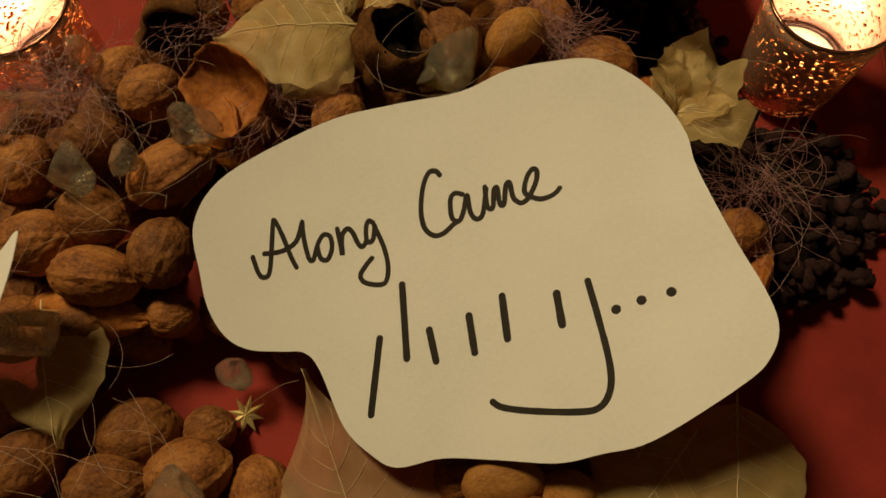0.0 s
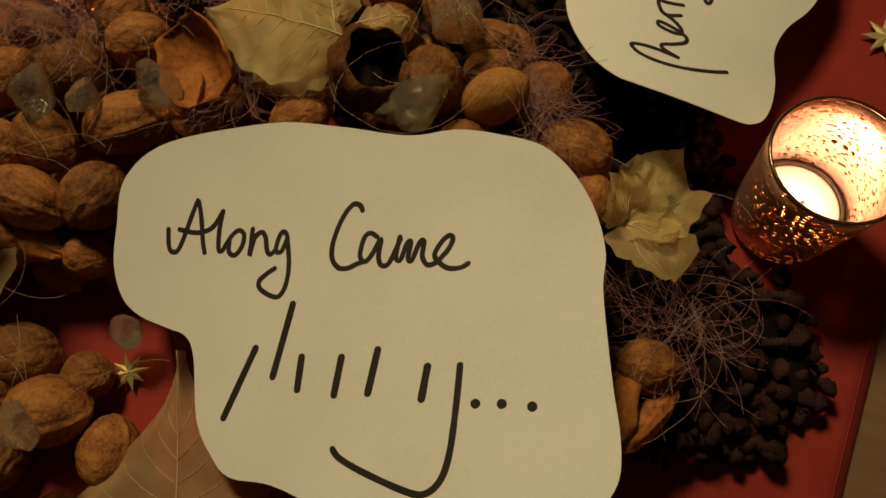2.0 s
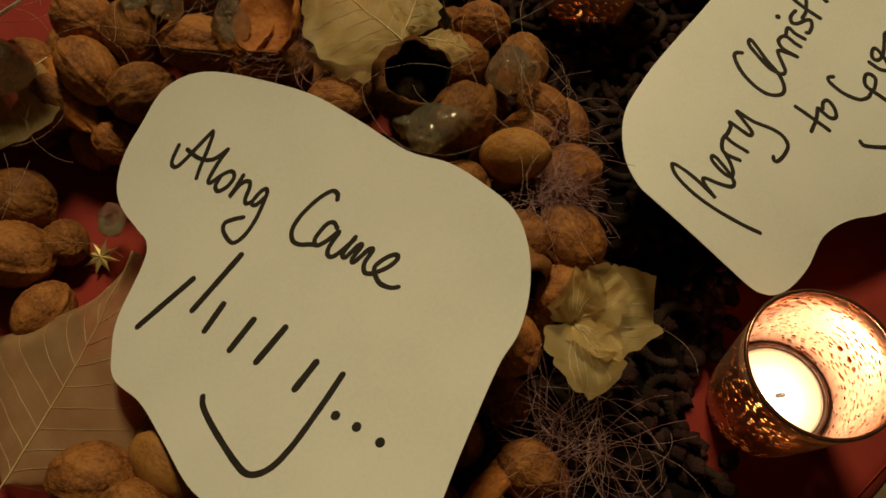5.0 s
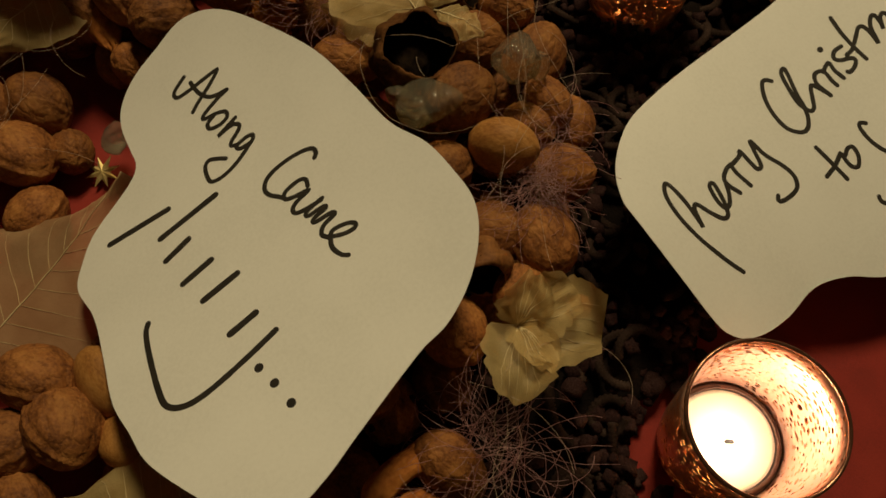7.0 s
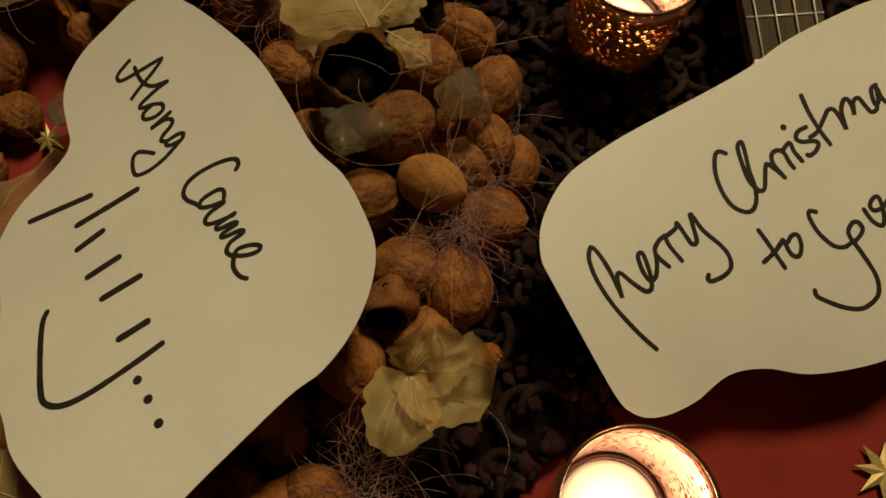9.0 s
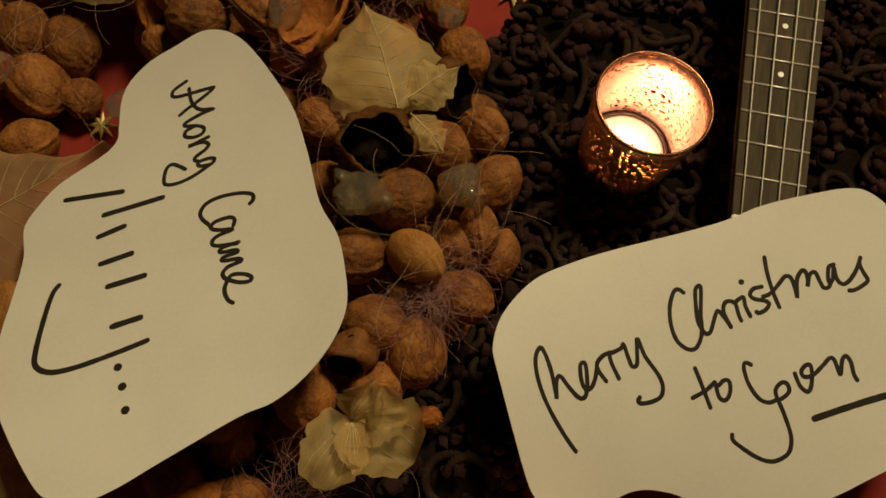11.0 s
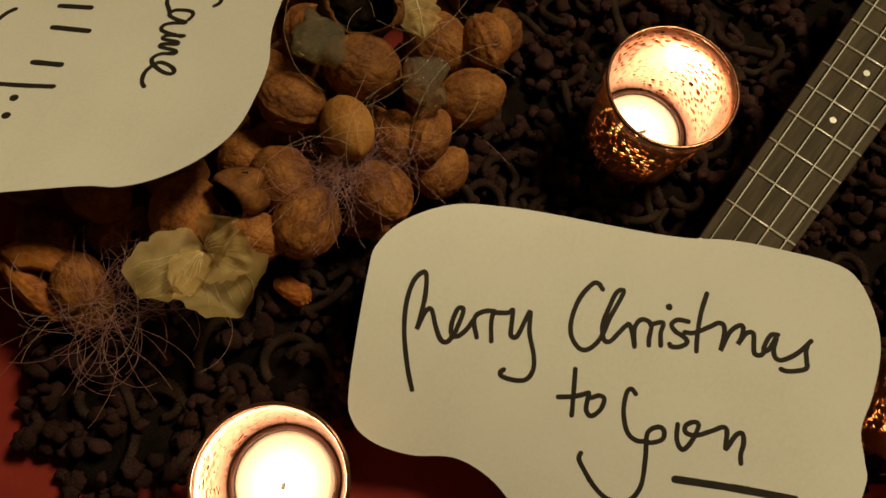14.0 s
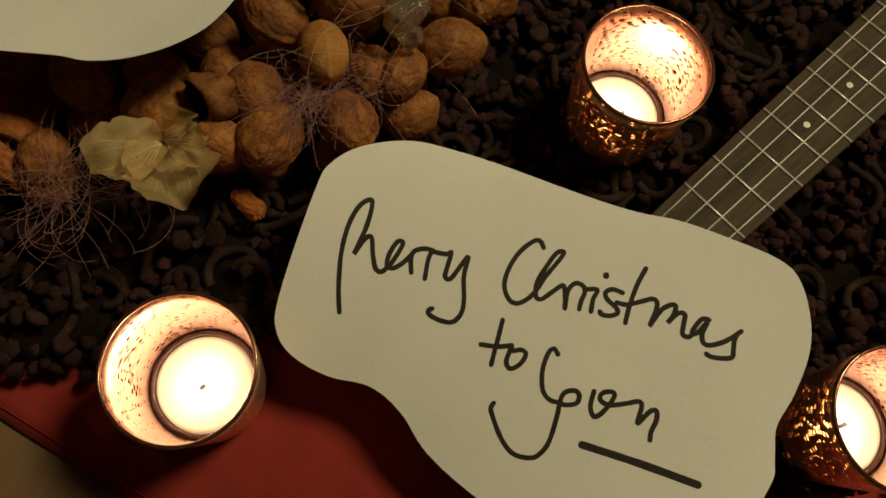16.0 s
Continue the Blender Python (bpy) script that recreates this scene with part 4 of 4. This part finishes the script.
# ---- dried orange peel ----
def peel(x, y, z, a, b, curl, m, seed, square=2.6):
    """A curved piece of dried rind with an uneven edge."""
    nu, nv, verts, faces = 22, 16, [], []
    for i in range(nu + 1):
        for j in range(nv + 1):
            u, v = i / nu * 2 - 1, j / nv * 2 - 1
            d = 1 + 0.16 * noise.noise((u * 2 + seed, v * 2, seed))
            w = math.sqrt(max(0.0, 1 - abs(u) ** square)) * (0.86 + 0.14 * math.sin(seed + u * 2.4)) + 0.05
            px, py = u * a * d, v * b * w * d
            pz = -curl * (v * w) ** 2 * b - 0.35 * curl * u * u * a + 0.0012 * noise.noise((u * 4, v * 4, seed))
            verts.append((px, py, pz))
    for i in range(nu):
        for j in range(nv):
            k = i * (nv + 1) + j
            faces.append((k, k + nv + 1, k + nv + 2, k + 1))
    top = tagged(new("orange_peel"), "curled piece of dried orange peel in the heap", "orange peel", "dried peel")
    for name, drop, material in (("upper_skin", 0.0, PITH if curl < 0 else PEEL), ("lower_skin", 0.0012, PEEL if curl < 0 else PITH)):
        skin = part(name, mesh_from(name, [(px * (1 - drop * 12), py * (1 - drop * 12), pz - drop) for px, py, pz in verts], faces, material), top)
        sol = skin.modifiers.new("thickness", "SOLIDIFY")
        sol.thickness, sol.offset = 0.0010, -1
    top.matrix_world = Matrix.Translation((x, y, z)) @ m
    return top


peel(-0.104, 0.092, 0.075, 0.018, 0.017, -0.8, pose(0, 0, 0, 30, 20, -40), 1.0, 12)
peel(-0.109, 0.078, 0.066, 0.014, 0.009, -0.6, pose(0, 0, 0, 20, 10, -70), 7.7)
peel(-0.171, -0.005, 0.048, 0.029, 0.012, 0.9, pose(0, 0, 0, 10, 0, -8), 2.3)
peel(0.129, 0.008, 0.050, 0.019, 0.0075, 0.9, pose(0, 0, 0, 15, 8, 62), 3.1)
peel(0.113, 0.010, 0.056, 0.018, 0.0085, 0.9, pose(0, 0, 0, -20, 0, 95), 4.4)
peel(0.0940, 0.1125, 0.034, 0.009, 0.0065, 0.8, pose(0, 0, 0, 20, 10, 75), 5.2)
peel(-0.102, 0.069, 0.060, 0.012, 0.010, 0.6, pose(0, 0, 0, 0, 20, 10), 6.6)


# ---- skeleton leaves ----
def leaf(x, y, z, length, width, m, material, label, tip=0.25, bow=0.12, seed=0.0, ragged=0.02, veins=6, shape=0.8, drip=0.0):
    """A leaf with its stalk end at the origin and its tip along +x: blade, midrib and side veins."""
    top = tagged(new("skeleton_leaf"), label, "leaf", "skeleton leaves")

    def half(u):
        if drip:
            return width * 0.5 * max(min(math.sin(math.pi / 2 * min(u / 0.34, 1.0)) ** 0.6, (max(1 - u, 0) / drip) ** 1.6), 0.012)
        body = max(math.sin(math.pi * min(u / (1 - tip), 1.0) ** shape), 0.0) ** 0.72 if u < 1 - tip else 0
        if u < 0.12:
            body = max(body, 0.45 * math.sqrt(u / 0.12))
        return width * 0.5 * max(body, 0.10 * (1 - u) / max(tip, 0.05) if u > 1 - tip * 1.5 else body, 0.008)

    def high(u, v):
        return length * bow * (math.sin(math.pi * u) + 0.5 * noise.noise((u * 2, v * 2 + seed, seed))) - width * 0.10 * v * v + 0.0015 * noise.noise((u * 7, v * 5, seed))

    nu, nv, verts, faces = 48, 16, [], []
    for i in range(nu + 1):
        for j in range(nv + 1):
            u, v = i / nu, j / nv * 2 - 1
            w = half(u) * (1 + ragged * 4 * noise.noise((u * 9, seed + (v > 0) * 5, 1)))
            verts.append((u * length, v * w, high(u, v)))
    for i in range(nu):
        for j in range(nv):
            k = i * (nv + 1) + j
            faces.append((k, k + nv + 1, k + nv + 2, k + 1))
    blade = part("blade", mesh_from("blade", verts, faces, material), top)
    mid = [Vector((u / 30 * length, 0, high(u / 30, 0) + 0.0003)) for u in range(-2, 31)]
    part("midrib", tube("midrib", [mid], 0.00045, VEIN, 6, True), top)
    lines = []
    for k in range(veins):
        u0 = 0.05 + 0.72 * k / veins
        for s in (-1, 1):
            line = []
            for i in range(12):
                f = i / 11 * 0.94
                u = u0 + 0.20 * f
                if u >= 1 - tip * 0.8:
                    break
                line.append(Vector((u * length, s * f * half(u), high(u, s * f) + 0.0002)))
            if len(line) > 3:
                lines.append(line)
    for line in lines:
        part("side_vein", tube("side_vein", [line], 0.00015, VEIN, 4, True), top)
    top.matrix_world = Matrix.Translation((x, y, z)) @ m
    return top


leaf(-0.0325, -0.134, 0.020, 0.113, 0.098, pose(0, 0, 0, 0, -13, 110), LEAF_PINK, "large rosy skeleton leaf with a drawn-out tip under the sign", 0.04, -0.045, 1.0, 0.006, 8, 0.74, 0.57)
leaf(-0.048, 0.120, 0.080, 0.064, 0.060, pose(0, 0, 0, 6, -4, 188), LEAF, "yellow skeleton leaf lying on the walnuts", 0.06, 0.06, 2.0, 0.03)
leaf(-0.056, 0.117, 0.078, 0.040, 0.038, pose(0, 0, 0, -8, 4, -128), LEAF, "yellow skeleton leaf folded beside another", 0.06, 0.08, 2.6, 0.03)
leaf(-0.054, 0.124, 0.080, 0.034, 0.026, pose(0, 0, 0, 6, 0, 118), LEAF, "small torn skeleton leaf on the walnuts", 0.05, 0.10, 3.0, 0.06, 4)
leaf(-0.043, 0.126, 0.084, 0.024, 0.022, pose(0, 0, 0, -8, 6, 30), LEAF, "small torn skeleton leaf on the walnuts", 0.05, 0.10, 3.4, 0.06, 4)
leaf(-0.187, -0.004, 0.050, 0.062, 0.052, pose(0, 0, 0, 0, 4, -75), LEAF, "pale skeleton leaf with a crystal on it", 0.08, 0.06, 4.0, 0.03)
leaf(0.092, -0.060, 0.045, 0.064, 0.052, pose(0, 0, 0, 0, 6, -130), LEAF, "pale skeleton leaf at the heap's edge", 0.08, 0.06, 5.0, 0.03)
leaf(0.112, -0.046, 0.045, 0.070, 0.058, pose(0, 0, 0, 0, 5, -97), LEAF, "yellow skeleton leaf at the heap's edge", 0.06, 0.05, 6.0, 0.02)
leaf(0.070, -0.066, 0.048, 0.030, 0.024, pose(0, 0, 0, 10, 10, 60), LEAF, "small torn skeleton leaf under the sign", 0.05, 0.10, 6.5, 0.05, 4)


def leaf_flower():
    """A bloom of several cupped skeleton leaves."""
    top = tagged(new("leaf_flower"), "yellow flower made of crumpled skeleton leaves", "dried flower")
    rr = random.Random(3)
    specs = [(52, 0.037, 0.041, 12), (84, 0.031, 0.026, 30), (-34, 0.036, 0.032, 10), (-4, 0.026, 0.018, 24), (128, 0.027, 0.024, 50)]
    for turn, length, width, lift in specs:
        verts, faces, lines = [], [], []
        nu, nv, seed = 22, 14, turn * 0.1

        def spot(u, v):
            w = width * 0.5 * math.sin(math.pi * min(0.13 + 0.77 * u, 1)) ** 0.5 * (1 + 0.22 * noise.noise((u * 4, (v > 0) * 3, seed)) + 0.12 * noise.noise((u * 13, (v > 0) * 3, seed)))
            return Vector((u * length, v * w, 0.30 * length * u * (1 - u) + 0.34 * width * v * v * u + 0.009 * u * noise.noise((u * 2.4, v * 2.0, seed)) + 0.0012 * abs(noise.noise((u * 5, v * 6, seed + 4)))))

        for i in range(nu + 1):
            for j in range(nv + 1):
                verts.append(spot(i / nu, j / nv * 2 - 1))
        for i in range(nu):
            for j in range(nv):
                k = i * (nv + 1) + j
                faces.append((k, k + nv + 1, k + nv + 2, k + 1))
        m = pose(0, 0, 0, 0, -lift, turn + rr.uniform(-8, 8))
        petal = part("petal", mesh_from("petal", verts, faces, LEAF), top)
        petal.matrix_local = m
        for k in range(5):
            v = (k - 2) * 0.36
            lines.append([spot(0.05 + 0.88 * i / 10, v * i / 10) + Vector((0, 0, 0.0003)) for i in range(11)])
        for line in lines:
            part("vein", tube("vein", [line], 0.00026, VEIN, 4, True), petal)
    top.matrix_world = pose(0.0935, 0.0785, 0.066, -4, 4, 0) @ Matrix.Diagonal((0.9, 0.9, 0.9, 1))


leaf_flower()


# ---- acrylic crystals ----
def crystal(x, y, z, r, seed, kind="chunk", frosted=False, turn=None):
    """A moulded acrylic piece: a rounded cube, a lumpy drop or a dome, with some flats cut into it."""
    rr, bm = random.Random(seed), bmesh.new()
    bmesh.ops.create_icosphere(bm, subdivisions=4 if kind == "dome" else 3, radius=1.0)
    flats = []
    for k in range(16 if kind == "gem" else 5):
        a, h = rr.uniform(0, 6.28), rr.uniform(-0.7, 0.95)
        q = math.sqrt(1 - h * h)
        flats.append((Vector((q * math.cos(a), q * math.sin(a), h)), rr.uniform(0.60, 0.82)))
    for v in bm.verts:
        c = v.co.copy()
        if kind == "chunk":
            v.co = c * min(1.25, 0.86 / max(abs(c.x), abs(c.y), abs(c.z))) * (1 + 0.12 * noise.noise(c * 1.6 + Vector((seed, 0, 0))))
        elif kind == "dome":
            v.co = c * (1 + 0.10 * noise.noise(c * 2 + Vector((seed, 0, 0))))
            v.co.x += 0.45 * max(0, c.x) ** 2
            v.co.y *= 1 - 0.30 * max(0, c.x)
        else:
            v.co = c * (1 + 0.22 * noise.noise(c * 1.3 + Vector((seed, 0, 0))) + 0.45 * max(0, c.x) ** 4)
        for n, d in flats:
            over = v.co.dot(n) - d
            if over > 0 and kind != "dome":
                v.co -= n * over * 0.97
        v.co *= r
        if kind == "dome":
            v.co.z *= 0.62
    ob = new("crystal", bm_mesh("crystal", bm, FROSTED if frosted else CRYSTAL, kind == "dome"))
    ob.matrix_world = pose(x, y, z, rr.uniform(-20, 20), rr.uniform(-20, 20), rr.uniform(0, 360) if turn is None else turn)
    label = "clear rounded acrylic drop on the walnuts" if kind in ("ball", "dome") else "clear faceted acrylic crystal on the walnuts"
    tagged(ob, label, "crystal", "acrylic crystals")


for cx, cy, cz, cr, cs, ck, cf in (
        (-0.121, 0.073, 0.076, 0.0108, 1, "ball", False), (-0.1470, 0.0560, 0.0765, 0.0092, 2, "gem", False), (-0.1710, 0.0520, 0.0765, 0.0105, 3, "ball", False),
        (-0.178, 0.114, 0.074, 0.0090, 4, "gem", False), (-0.1830, -0.0185, 0.064, 0.0112, 5, "chunk", False), (-0.1088, -0.0265, 0.022, 0.0085, 6, "gem", False),
        (-0.120, 0.139, 0.076, 0.0080, 7, "gem", False),
        (-0.0040, 0.1425, 0.080, 0.0125, 9, "gem", False), (0.0025, 0.1505, 0.078, 0.0070, 19, "gem", False), (-0.107, 0.157, 0.070, 0.0075, 10, "gem", False),
        (-0.115, -0.081, 0.058, 0.0100, 11, "ball", False), (-0.214, 0.085, 0.070, 0.0105, 12, "ball", False)):
    crystal(cx, cy, cz, cr, cs, ck, cf)
crystal(-0.0050, 0.0955, 0.084, 0.0124, 8, "dome", True, 55)
crystal(-0.0140, 0.0900, 0.080, 0.0075, 18, "gem", True)


# ---- sisal fibre ----
B_RIM = [(x / 1000 + 0.09, y / 1000 + 0.25) for x, y in EDGE_B]


def over_sign(x, y):
    return inside(x, y, A_RIM) or inside(x, y, B_RIM)


def fibre(x, y, z, rx, ry, count, seed, material, label, rz=0.012, loose=1.0, curl=0.26, thick=0.00010):
    rr, lines = random.Random(seed), []
    for k in range(count):
        a, t = rr.uniform(0, 6.28), rr.uniform(0, 6.28)
        q = math.sqrt(rr.random()) * 0.85
        p = Vector((x + rx * q * math.cos(t), y + ry * q * math.sin(t), z + rr.uniform(-0.5, 1.0) * rz))
        bend, lift, pts = rr.uniform(-curl, curl), rr.uniform(-0.25, 0.25), []
        for i in range(rr.randint(9, 16)):
            pts.append(p.copy())
            a += bend + rr.uniform(-0.14, 0.14)
            lift = lift * 0.8 + rr.uniform(-0.16, 0.16)
            p = p + 0.0045 * loose * Vector((math.cos(a), math.sin(a), lift))
            p.z = max(p.z, 0.006)
        if not any(over_sign(q.x, q.y) for q in pts):
            lines.append(spline(pts, False, 3))
    ob = new("sisal_tuft", tube("sisal_tuft", lines, thick, material, 4))
    return tagged(ob, label, "sisal tuft", "sisal tufts", "stuff")


MAUVE = "tangled tuft of mauve sisal fibre on the nuts"
for fx, fy, fz, frx, fry, fc, fs, fl in ((-0.192, 0.096, 0.068, 0.026, 0.016, 130, 1, 0.7), (-0.084, 0.094, 0.068, 0.010, 0.020, 75, 2, 0.7), (0.047, 0.117, 0.064, 0.010, 0.010, 60, 3, 0.5),
                                         (0.126, 0.050, 0.056, 0.013, 0.014, 60, 4, 0.7), (-0.123, 0.124, 0.072, 0.022, 0.012, 30, 5, 0.7), (0.040, 0.125, 0.066, 0.010, 0.010, 60, 6, 0.5),
                                         (0.116, 0.038, 0.050, 0.012, 0.012, 24, 7, 0.62), (0.030, 0.140, 0.068, 0.010, 0.010, 24, 8, 0.6)):
    fibre(fx, fy, fz, frx, fry, int(fc * 1.3), fs, FIBRE, MAUVE, 0.006, fl, 0.24 if fs in (4, 7) else 0.22)
for fx, fy, fz, frx, fry, fc, fs in ((-0.17, 0.05, 0.068, 0.06, 0.06, 26, 21), (-0.15, -0.05, 0.046, 0.06, 0.05, 20, 22), (0.01, 0.13, 0.086, 0.04, 0.03, 20, 23),
                                     (0.115, 0.050, 0.064, 0.02, 0.02, 8, 24)):
    fibre(fx, fy, fz, frx, fry, fc, fs, FIBRE_PALE, "loose pale sisal strands across the nuts", loose=1.2, thick=0.00008)
fibre(0.03, 0.20, 0.050, 0.05, 0.03, 9, 25, FIBRE_PALE, "a few long pale sisal strands over the scarf", loose=1.9, curl=0.08, thick=0.00009)
